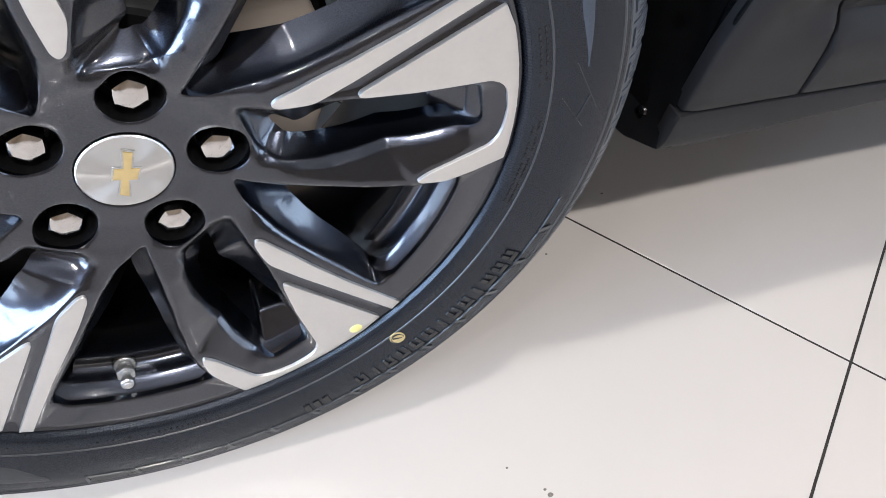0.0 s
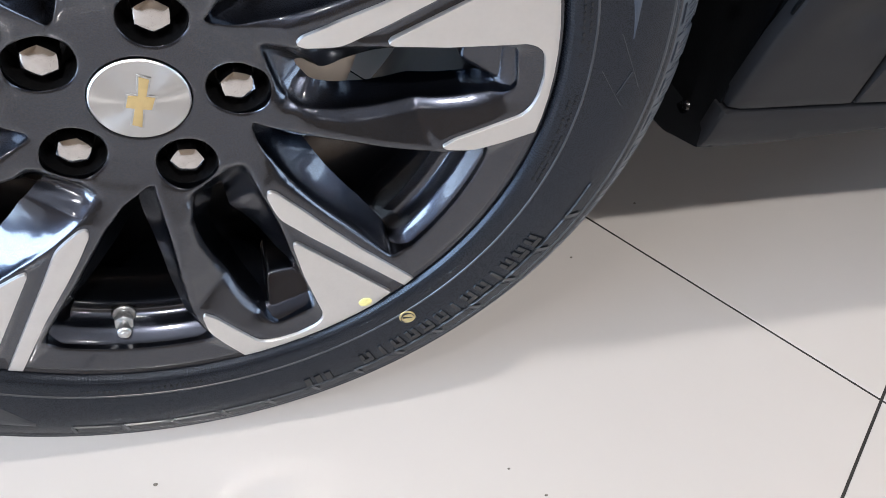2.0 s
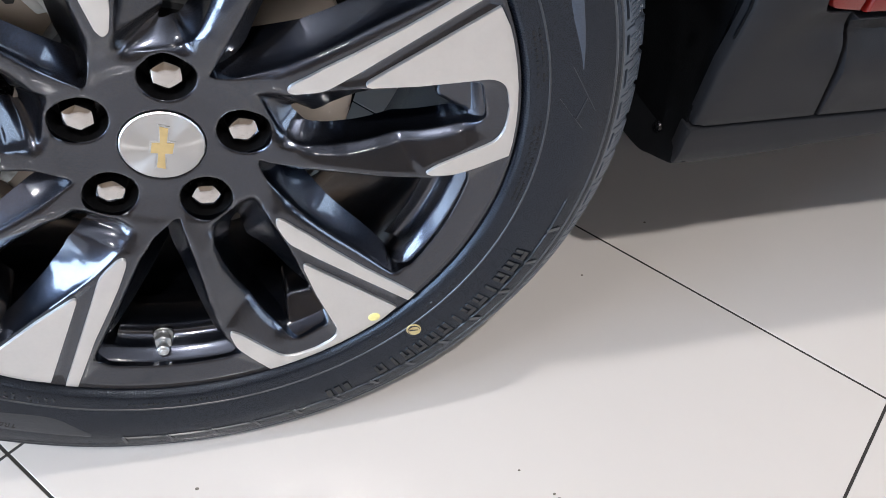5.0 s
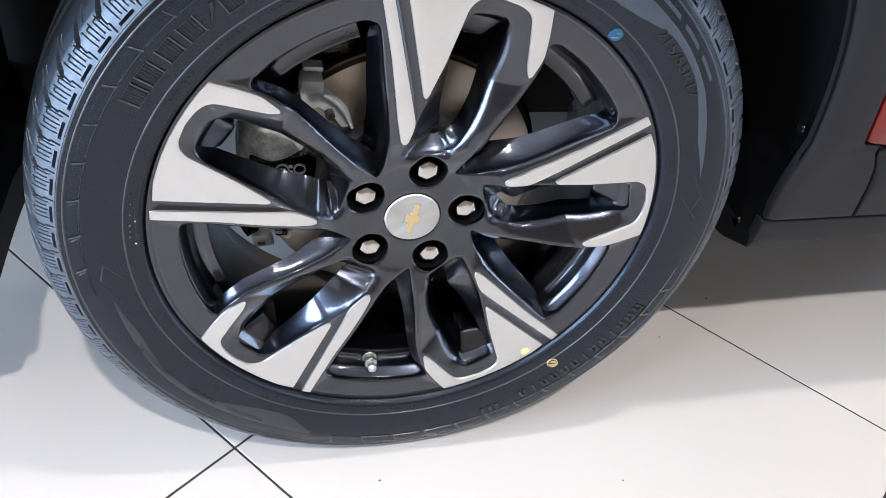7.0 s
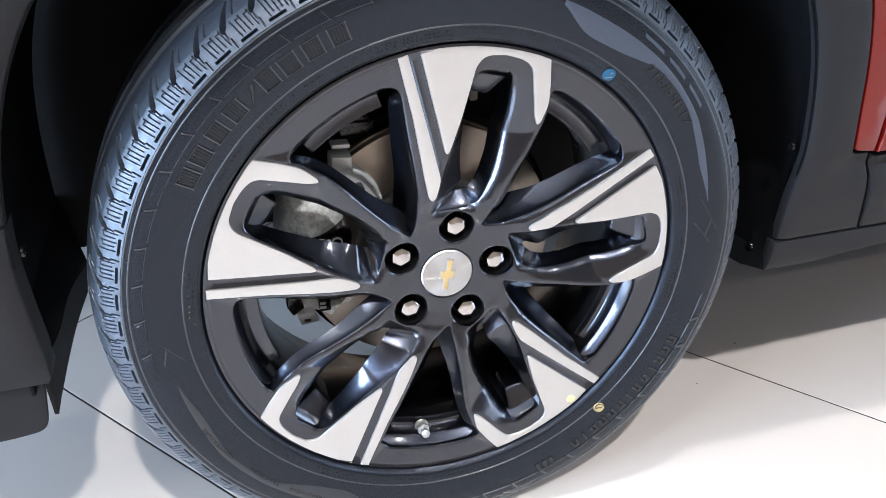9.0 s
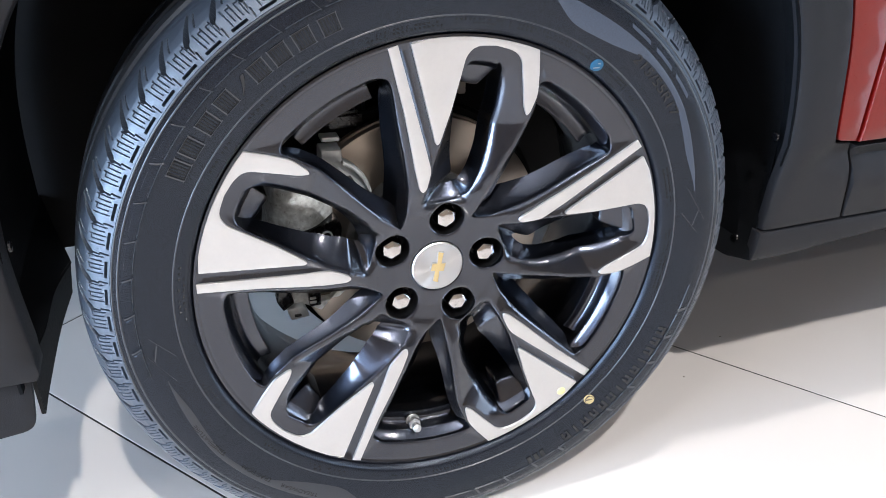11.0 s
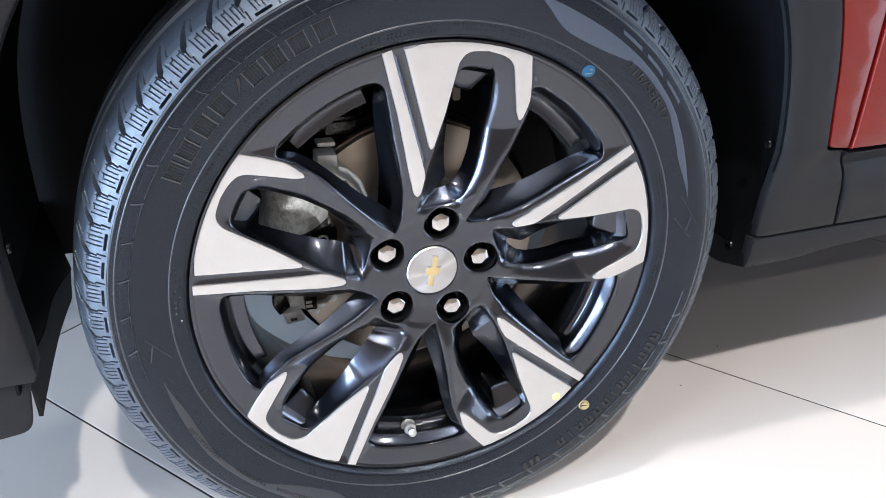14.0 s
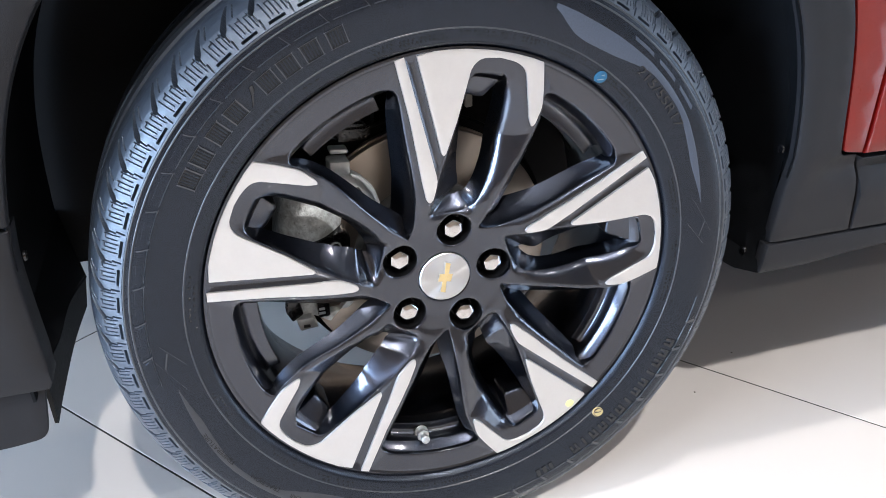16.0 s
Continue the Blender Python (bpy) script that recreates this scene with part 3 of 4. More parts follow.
for nm, mt, grow, top in (("emblem_rim", M_VALVE, 0.0010, 0.0176), ("emblem", M_GOLD, 0.0, 0.0171)):
    vf = casting(turned(cross_shape(0.00092, grow), -8.5), [], lambda p: np.full(len(p), top), 0.0018, 0.002, 0.0002)
    finish(nm, *shifted(vf, HUB), mt, wheel, "gold cross-shaped emblem" if mt == M_GOLD else "chrome emblem border")
# valve
VX, VZ = -0.0280, -0.1940
vm = Matrix.Translation((VX, 0.0072, HUB + VZ)) @ pose(0, 0, 0, -10, 0, 0)


def valve_piece(name, pieces, mat, label):
    bm = bmesh.new()
    for r1, r2, y0, y1, seg in pieces:
        res = bmesh.ops.create_cone(bm, cap_ends=True, segments=seg, radius1=r1, radius2=r2, depth=y1 - y0)
        bmesh.ops.transform(bm, matrix=Matrix.Translation((0, (y0 + y1) / 2, 0)) @ pose(0, 0, 0, -90), verts=res["verts"])
    bmesh.ops.bevel(bm, geom=[e for e in bm.edges if e.calc_length() > 0.0005], offset=0.0004, segments=1, affect="EDGES", clamp_overlap=True)
    bmesh.ops.transform(bm, matrix=vm, verts=bm.verts[:])
    return part(name, bm, mat, wheel, label)


valve_piece("valve_stem", [(0.0034, 0.0034, 0.004, 0.012, 16), (0.0056, 0.0056, 0.0155, 0.0195, 18)], M_VALVE, "dull steel tyre valve stem")
valve_piece("valve_cap", [(0.0040, 0.0047, 0.0, 0.0012, 18), (0.0047, 0.0047, 0.0012, 0.0058, 18), (0.0025, 0.0025, -0.0006, 0.001, 12)], M_VALVE, "ribbed steel valve cap")
valve_piece("valve_nut", [(0.0072, 0.0072, 0.0105, 0.0152, 6), (0.0079, 0.0079, 0.0195, 0.0212, 24)], M_VALVE, "steel hexagonal valve nut")
valve_piece("valve_grommet", [(0.0084, 0.0098, 0.0212, 0.036, 24)], M_BLACKGLOSS, "black rubber valve grommet")

# ---- tyre ----
SIDE_R = [0.2300, 0.2375, 0.2400, 0.2425, 0.2460, 0.2500, 0.2537, 0.2545, 0.2553, 0.2720, 0.2830, 0.2920, 0.2985, 0.2995, 0.3005, 0.3030, 0.3040, 0.3050, 0.3060]
SIDE_Y = [0.0130, 0.0042, -0.0012, -0.0034, -0.0044, -0.0051, -0.0056, -0.0058, -0.0060, -0.0090, -0.0102, -0.0100, -0.0088, -0.0086, -0.0084, -0.0076, -0.0073, -0.0070, -0.0052]


def side(r):
    return np.interp(r, SIDE_R, SIDE_Y)


def pressed(verts):
    """The tyre's foot, flat on the floor."""
    return [(x, y, max(z, 0.0006)) for x, y, z in verts]


prof = list(zip(SIDE_R, SIDE_Y)) + [(0.3085, 0.0060), (0.3180, 0.03), (0.3180, 0.16)] + [(r, 0.190 - y) for r, y in zip(SIDE_R[::-1], SIDE_Y[::-1])]
tyre_v, tyre_f = shifted(revolve(prof, 360), HUB)
tyre = finish("tyre", pressed(tyre_v), tyre_f, M_RUBBER, wheel, "new black rubber tyre", 50)

PITCHES, PER = 72, 48
TREAD_Y = [-0.0066, -0.0040, -0.0008, 0.0035, 0.0090, 0.0170, 0.0280, 0.0450, 0.0950, 0.1450, 0.1620, 0.1730, 0.1850, 0.1960]
TREAD_R = [0.3055, 0.3100, 0.3150, 0.3200, 0.3250, 0.3294, 0.3330, 0.3354, 0.3368, 0.3354, 0.3330, 0.3294, 0.3200, 0.3055]
arc = np.concatenate([[0], np.cumsum(np.hypot(np.diff(TREAD_Y), np.diff(TREAD_R)))])
ss = np.concatenate([np.arange(0, 0.052, 0.0007), np.linspace(0.0525, arc[-1], 36)])
rs, ys = np.interp(ss, arc, TREAD_R), np.interp(ss, arc, TREAD_Y)
for _ in range(4):
    rs[1:-1] = (rs[:-2] + 2 * rs[1:-1] + rs[2:]) / 4
na = PITCHES * PER
U, S = np.meshgrid((np.arange(na) % PER) / PER, ss * 1000, indexing="ij")
D = np.zeros_like(U)


def groove(mask, depth):
    np.maximum(D, np.where(mask, depth, 0.0), out=D)


def near(u0, half):
    d = np.abs((U - u0 + 0.5) % 1.0 - 0.5)
    return d < half


# dark slots along the edge, square-wave sipes, curved notches, long grooves
groove((S > 2.4) & (S < 4.4) & (U > 0.30) & (U < 0.86), 0.0045)
groove(near(0.06, 0.022) & (S > 1.5) & (S < 10), 0.0026)
groove(near(0.06 + 0.05 * (S > 10), 0.022) & (S >= 9.2) & (S < 24), 0.0026)
for k in range(5):
    u0 = 0.21 + 0.145 * k
    bend = 0.0045 * (S - 15)
    groove(near(u0 + bend, 0.0135) & (S > 5.8 + 2.5 * (k % 2)) & (S < 23.0 - 3.0 * (k % 2)), 0.0018)
    if k % 2 == 0 and k < 4:
        groove((U > u0 + bend) & (U < u0 + 0.145 + bend) & (np.abs(S - 20.2) < 0.6), 0.0018)
curve = 0.10 - 0.020 * (S - 20)
groove(near(curve, np.interp(S, [17, 20, 28, 38, 45], [0.020, 0.095, 0.095, 0.060, 0.030])) & (S > 17) & (S < 45), 0.0085)
groove(near(0.62 - 0.2 * np.clip((S - 28) / 14, 0, 1), 0.02) & (S > 27) & (S < 42), 0.0026)
groove((S > 66) & (S < 74), 0.0065)
groove((S > 98) & (S < 107), 0.0065)
groove((S > 142) & (S < 151), 0.0065)
ang = np.arange(na) * 2 * math.pi / na
slope = np.gradient(ys) / np.maximum(np.hypot(np.gradient(ys), np.gradient(rs)), 1e-9)
R = rs[None] - D * slope[None]
YY = ys[None] + D * np.where(ys < 0.095, 1, -1)[None] * np.sqrt(np.maximum(1 - slope ** 2, 0))[None]
tv = np.stack([R * np.cos(ang)[:, None], YY, R * np.sin(ang)[:, None] + HUB], -1).reshape(-1, 3)
tv[:, 2] = np.maximum(tv[:, 2], 0.0006)
m = len(ys)
ii, jj = np.meshgrid(np.arange(na), np.arange(m - 1), indexing="ij")
i2 = (ii + 1) % na
tf = np.stack([ii * m + jj, ii * m + jj + 1, i2 * m + jj + 1, i2 * m + jj], -1).reshape(-1, 4)
finish("tread", tv.tolist(), tf.tolist(), M_TREAD, wheel, "new tyre tread with sipes and grooves", 28)

# rounded ridges moulded round the tyre; their highlights are put into the paler rubber
for r, w in ((0.2545, 0.0007), (0.2995, 0.0008), (0.3042, 0.0008)):
    y = float(side(r))
    finish("ridge_line", *shifted(revolve([(r + w * 1.3 * math.cos(c), y + 0.0006 - (w + 0.0006) * math.sin(c)) for c in np.linspace(math.pi, 0, 7)], 360), HUB), M_GLINT_LINE, wheel, "thin moulded ridge round the tyre", 80)

# ribbed band beside the rim
rib_n = 640
rv, rf = [], []
for i in range(rib_n * 2):
    a = 2 * math.pi * i / (rib_n * 2)
    up = 0.0003 if i % 2 else 0.0
    for r in (0.2381, 0.2398, 0.2416):
        rv.append((r * math.cos(a), side(r) - 0.0002 - up, r * math.sin(a) + HUB))
for i in range(rib_n * 2):
    i2 = (i + 1) % (rib_n * 2)
    for j in range(2):
        rf.append((i * 3 + j, i * 3 + j + 1, i2 * 3 + j + 1, i2 * 3 + j))
finish("ribbed_band", pressed(rv), rf, M_RUBBER, wheel, "finely ribbed rubber band", 0)


def raised(name, loops, lift, mat, label=""):
    """Plates moulded on the tyre's side: each loop of (radius, degrees) becomes one low plateau."""
    verts, faces = [], []
    for lp in loops:
        n, base = len(lp), len(verts)
        flat = np.array([(-radians(a) * r, r) for r, a in lp])
        slope = min(lift * 0.6, 0.0005 if len(lp) > 4 else 0.0004) * (1.5 if lift > 0.0015 else 1.0) * (1 if area2(flat) > 0 else -1)
        top = flat - outward(flat) * slope
        for up, line in ((0.0004, flat), (-lift, top)):
            for q in line:
                r, c = q[1], -q[0] / q[1]
                verts.append((r * math.cos(c), float(side(r)) + up, r * math.sin(c) + HUB))
        for j in range(n):
            j2 = (j + 1) % n
            faces.append((base + j, base + j2, base + n + j2, base + n + j))
        faces.append(tuple(base + n + j for j in range(n)))
    return finish(name, verts, faces, mat, wheel, label, 30)


def arc_bar(r0, r1, a0, a1, slant=0.0, n=3):
    """A bar between two radii and two angles, in clockwise reading order."""
    lo = [(r0, a0 + (a1 - a0) * k / n) for k in range(n + 1)]
    hi = [(r1, a0 + slant + (a1 - a0) * k / n) for k in range(n + 1)]
    return lo + hi[::-1]


# slanted bars near the shoulder
step = 360 / 50
for k in range(50):
    a0 = k * step + 3.0
    where_ = (a0 + 12) % 360
    if 42 < where_ < 64:
        # lamp glints on these few bars are put into paler rubber
        raised("shoulder_bar", [arc_bar(0.2908, 0.2940, a0 + 1.1, a0 + step - 0.7, 0.5)], 0.0004, M_SATIN_GLINT)
    elif 80 < where_ < 202 or where_ > 262:
        raised("shoulder_bar", [arc_bar(0.2886, 0.2950, a0 + 0.7, a0 + step - 0.7, 0.9)], 0.0004, M_RUBBER)
        raised("shoulder_line", [arc_bar(0.2870, 0.2882, a0 + 0.3, a0 + step - 0.6),
                                 [(0.2868, a0 + 0.10), (0.2868, a0 + 0.38), (0.2962, a0 + 1.23), (0.2962, a0 + 0.95)]], 0.0013, M_GLINT_LINE)

# two satin flag-shaped panels
FLAG_LOW = [(11.7, 0.2761), (21, 0.2708), (29, 0.2756), (34, 0.2800), (46, 0.2795), (52, 0.2690), (57, 0.2649), (62.9, 0.2635), (66.4, 0.2697), (70.3, 0.2842)]
FLAG_TOP = [(11.7, 0.2763), (20.8, 0.2800), (32, 0.2855), (40, 0.2866), (70.3, 0.2866)]


def flag(spin, mat):
    aa = np.linspace(70.3, 11.7, 60)
    lo, up = (np.interp(aa, *zip(*ln)) for ln in (FLAG_LOW, FLAG_TOP))
    lo = np.minimum(np.convolve(np.pad(lo, 2, "edge"), np.ones(5) / 5, "valid"), up - 0.0002)
    verts, faces, n = [], [], 6
    for a, l, u in zip(np.radians(aa + spin), lo, up):
        for k in range(n):
            r = l + (u - l) * k / (n - 1)
            lift = 0.0004 if 0 < k < n - 1 else -0.0002
            verts.append((r * math.cos(a), float(side(r)) - lift, r * math.sin(a) + HUB))
    for i in range(len(aa) - 1):
        for k in range(n - 1):
            faces.append((i * n + k, i * n + k + 1, (i + 1) * n + k + 1, (i + 1) * n + k))
    finish("satin_panel", verts, faces, mat, wheel, "smooth bluish satin rubber panel" if mat == M_SATIN_GLINT else "dark finely hatched rubber panel", 60)


flag(0, M_SATIN_GLINT)
flag(180, M_HATCH)
for spin in (0, 180):
    for r0, a0, r1, a1 in ((0.2618, 6.8, 0.2791, 1.6), (0.2693, 12.4, 0.2868, 4.4), (0.2745, 3.3, 0.2798, 6.6)):
        raised("panel_line", [[(r0, a0 + spin), (r0, a0 + spin + 0.22), (r1, a1 + spin + 0.22), (r1, a1 + spin)]], 0.0007, M_GLINT_LINE)


# maker's name and pattern name, as plain blocks
def hatched_block(mid, w, r0, r1):
    """One low block with a raised border and raised hatching across it."""
    cols = [(0.0, 0), (0.10, 1), (0.18, 1), (0.28, 0.3)]
    for j in range(5):
        c = 0.46 + 0.56 * j
        cols += [(c, 0.3), (c + 0.10, 0.8), (c + 0.20, 0.8), (c + 0.30, 0.3)]
    cols += [(w - 0.28, 0.3), (w - 0.18, 1), (w - 0.10, 1), (w, 0)]
    rows = [(r0, 0), (r0 + 0.0003, 1), (r0 + 0.0010, 1), (r0 + 0.0013, 2), (r1 - 0.0013, 2), (r1 - 0.0010, 1), (r1 - 0.0003, 1), (r1, 0)]
    verts, faces, n = [], [], len(cols)
    for r, border in rows:
        for a, h in cols:
            up = 0 if border == 0 else min(1, h * 9) if border == 1 else h
            c = radians(mid + w / 2 - a)
            verts.append((r * math.cos(c), float(side(r)) + 0.0003 - 0.0011 * up, r * math.sin(c) + HUB))
    for i in range(len(rows) - 1):
        for j in range(n - 1):
            faces.append((i * n + j, i * n + j + 1, (i + 1) * n + j + 1, (i + 1) * n + j))
    finish("name_block", verts, faces, M_LETTER, wheel, "moulded hatched plain block", 25)


for mid in (147.3, 142.8, 137.6, 132.8, 125.1, 120.7, 116.0, 111.1):
    hatched_block(mid, 3.5, 0.2650, 0.2818)
    a0, a1 = mid + 1.72, mid - 1.72
    # the light on the block's edges is put into this paler border
    raised("name_border", [arc_bar(0.2651, 0.2659, a0, a1), arc_bar(0.2809, 0.2817, a0, a1), arc_bar(0.2659, 0.2809, a0, a0 - 0.17, 0, 1), arc_bar(0.2659, 0.2809, a1 + 0.17, a1, 0, 1)],
           0.0014, M_GLINT_LINE, "thin raised border of the block, paler for its lit edge")
raised("name_mark", [[(0.2660, 130.4), (0.2672, 129.6), (0.2765, 127.6), (0.2805, 127.2), (0.2805, 128.3), (0.2740, 129.0)]], 0.0012, M_LETTER, "small moulded slanted mark")
# solid and slotted blocks, each with a finely toothed outer edge
for k in range(13):
    a0 = -23.1 - k * 2.86
    solid = k in (3, 6, 11)
    block = [arc_bar(0.2722, 0.2838, a0 - 0.62, a0 - 1.42, 0, 1)] if solid else [arc_bar(0.2722, 0.2792, a0, a0 - 0.80, 0, 1), arc_bar(0.2792, 0.2838, a0, a0 - 2.05, 0, 2), arc_bar(0.2722, 0.2792, a0 - 1.25, a0 - 2.05, 0, 1)]
    c0, c1 = (a0 - 0.62, a0 - 1.42) if solid else (a0, a0 - 2.05)
    teeth = 3 if solid else 8
    block += [arc_bar(0.2838, 0.2852, c0 + (c1 - c0) * t / teeth, c0 + (c1 - c0) * (t + 0.6) / teeth, 0, 1) for t in range(teeth)]
    raised("pattern_name_block", block, 0.0013, M_LETTER, "moulded plain block")
for k in range(3):
    raised("pattern_name_block", [arc_bar(0.2755, 0.2850, -64.8 - 1.73 * k, -66.0 - 1.73 * k, 0, 1)], 0.0013, M_LETTER, "moulded plain block")

# small print
rng = random.Random(4)
tiny = []
for r0, a0, a1, c in ((0.2520, 104, 91, 15), (0.2488, 106, 90, 18), (0.2535, 88, 44, 46), (0.2500, 88, 40, 50), (0.2530, 20, 10, 10), (0.2492, 21, 9, 11), (0.2530, 3, -14, 16),
                      (0.2492, 2, -15, 16), (0.2510, -33, -43, 10), (0.2478, -52, -58, 6), (0.2520, 146, 138, 7), (0.2520, 133, 126, 6), (0.2520, 124, 117, 5), (0.2520, 178, 165, 10),
                      (0.2480, 180, 166, 10), (0.2540, 204, 196, 8), (0.2500, 205, 197, 8), (0.2510, 226, 219, 7), (0.2500, 243, 232, 8), (0.2540, 242, 234, 6), (0.2510, 262, 255, 8),
                      (0.2510, 276, 264, 12)):
    st = (a1 - a0) / c
    for k in range(c):
        if rng.random() < 0.86:
            h = 0.0017 if r0 > 0.2485 else 0.0014
            tiny.append(arc_bar(r0 - 0.0035, r0 - 0.0035 + h, a0 + st * k, a0 + st * (k + rng.uniform(0.45, 0.75)), 0, 1))
tagged(raised("small_print", tiny, 0.0008, M_LETTER, "illegible moulded small print"), kind="stuff")


def curved_text(name, words, height, r_base, a_mid, lift, label, stretch=1.0):
    """Raised lettering bent round the tyre, read clockwise with its top outward."""
    cu = bpy.data.curves.new(name, "FONT")
    cu.body, cu.size, cu.align_x = words, 1.0, "CENTER"
    tmp = new(name, cu)
    me = bpy.data.meshes.new_from_object(tmp.evaluated_get(bpy.context.evaluated_depsgraph_get()))
    bpy.data.objects.remove(tmp)
    bm = bmesh.new()
    bm.from_mesh(me)
    bpy.data.meshes.remove(me)
    bmesh.ops.triangulate(bm, faces=bm.faces[:])
    top = bmesh.ops.extrude_face_region(bm, geom=bm.faces[:])
    raised_v = {v for v in top["geom"] if isinstance(v, bmesh.types.BMVert)}
    s = height / 0.69
    for v in bm.verts:
        r = r_base + v.co.y * s
        a = radians(a_mid) - v.co.x * s * stretch / (r_base + height / 2)
        y = float(side(r)) + (-lift if v in raised_v else 0.0003)
        v.co = (r * math.cos(a), y, r * math.sin(a) + HUB)
    bmesh.ops.recalc_face_normals(bm, faces=bm.faces[:])
    return part(name, bm, M_LETTER, wheel, label, 30)


curved_text("size_marking", "215/55R17", 0.0085, 0.2700, 39.8, 0.0009, "moulded tyre size 215/55R17", 1.5)
curved_text("temperature_marking", "TEMPERATURE", 0.0042, 0.2772, 209.0, 0.0006, "moulded word TEMPERATURE", 1.25)
curved_text("traction_marking", "TRACTION", 0.0042, 0.2772, 223.0, 0.0006, "moulded word TRACTION", 1.25)
curved_text("treadwear_marking", "TREADWEAR", 0.0042, 0.2772, 234.0, 0.0006, "moulded word TREADWEAR", 1.25)


def paint_dot(name, x, z, radius, y, mat, label):
    vf = casting(ellipse(x, z, radius, radius * 0.94, 28), [], lambda p: y(p), 0.0006, 0.002, 0.0002)
    finish(name, *shifted(vf, HUB), mat, wheel, label)


on_tyre = lambda p: side(np.hypot(p[:, 0], p[:, 1])) - 0.0013
paint_dot("blue_mark", 0.1461, 0.1985, 0.0062, on_tyre, M_BLUE, "round blue paint mark on the tyre")
paint_dot("ochre_mark", 0.1728, -0.1930, 0.0062, on_tyre, M_BRASSDOT, "round ochre paint mark on the tyre")
paint_dot("yellow_mark", 0.1402, -0.1783, 0.0050, lambda p: np.full(len(p), -0.0004), M_YELLOW, "small yellow paint mark on the spoke")

for x, z, w, h in ((0.1456, 0.1962, 0.0032, 0.0004), (0.1478, 0.2000, 0.0012, 0.0004), (0.1492, 0.2008, 0.0004, 0.0016)):
    part("mark_stroke", box_bm(x - w, x + w, -0.0064, -0.0050, HUB + z - h, HUB + z + h, 0.0002, 1), M_FRAME, wheel, "pale stroke stamped on the blue mark")
finish("mark_ring", *revolve([(0.0054, -0.0085), (0.0048, -0.0086), (0.0048, -0.0070), (0.0054, -0.0070)], 28, (0.1728, 0, HUB - 0.1930)), M_DARKIRON, wheel, "dark ring stamped on the ochre mark")
part("mark_stroke", box_bm(0.1690, 0.1766, -0.0086, -0.0070, HUB - 0.1936, HUB - 0.1926, 0.0002, 1), M_DARKIRON, wheel, "dark stroke stamped on the ochre mark")

# ---- brake ----
disc = finish("brake_disc", *shifted(revolve([(0.070, 0.0822), (0.1335, 0.0822), (0.136, 0.0832), (0.136, 0.0905), (0.1335, 0.0905), (0.1335, 0.098), (0.136, 0.098), (0.136, 0.105), (0.08, 0.105)], 120), HUB),
              M_DISC, car, "bare steel brake disc")
finish("disc_hat", *shifted(revolve([(0.074, 0.064), (0.0785, 0.064), (0.0805, 0.067), (0.0805, 0.0835)], 96), HUB), M_DARKIRON, disc, "dark disc hat")
finish("dust_shield", *shifted(revolve([(0.06, 0.112), (0.142, 0.112), (0.146, 0.108), (0.146, 0.114), (0.06, 0.116)], 96), HUB), M_BLACK, car, "black dust shield")
# caliper on the front side of the disc
cal_v, cal_f = casting(rounded(mm([(-152, 84, 10), (-124, 86, 8), (-100, 72, 8), (-90, 56, 8), (-92, 34, 8), (-100, -18, 8), (-118, -30, 8), (-146, -26, 10), (-160, 20, 16)]), 0.006), [],
                       lambda p: 0.064 + 0.020 * np.clip(np.abs(p[:, 0] + 0.121) / 0.034, 0, 1.2) ** 2 + 0.010 * np.clip(np.abs(p[:, 1] - 0.050) / 0.05, 0, 1.2) ** 2, 0.03, 0.004, 0.004)
caliper = finish("brake_caliper", *shifted((cal_v, cal_f), HUB), M_CAST, car, "rough grey cast brake caliper")
plate = casting(rounded(mm([(-148, 40, 6), (-128, 37, 4), (-112, 41, 6), (-92, 48, 6), (-86, 40, 6), (-88, 14, 6), (-104, 4, 6), (-140, 8, 8)]), 0.004), [], lambda p: 0.0625 + 0.0 * p[:, 0], 0.02, 0.005, 0.002)
finish("caliper_face", *shifted(plate, HUB), M_BLACKGLOSS, caliper, "black caliper face")
for cx, cz, r in ((-0.1180, 0.0295, 0.0066), (-0.1020, 0.0300, 0.0058)):
    finish("caliper_stamp", *revolve([(r, 0.064), (r, 0.0608), (r - 0.0014, 0.0606), (r - 0.0014, 0.064)], 24, (cx, 0, HUB + cz)), M_ZINC, caliper, "raised round casting mark")
for cx, cz, w, h in ((-0.1180, 0.0295, 0.0030, 0.0026), (-0.1102, 0.0330, 0.0018, 0.0028), (-0.1102, 0.0270, 0.0018, 0.0028)):
    part("stamped_bar", box_bm(cx - w, cx + w, 0.0608, 0.064, HUB + cz - h / 2, HUB + cz + h / 2, 0.0004, 1), M_ZINC, caliper, "illegible stamped bar")
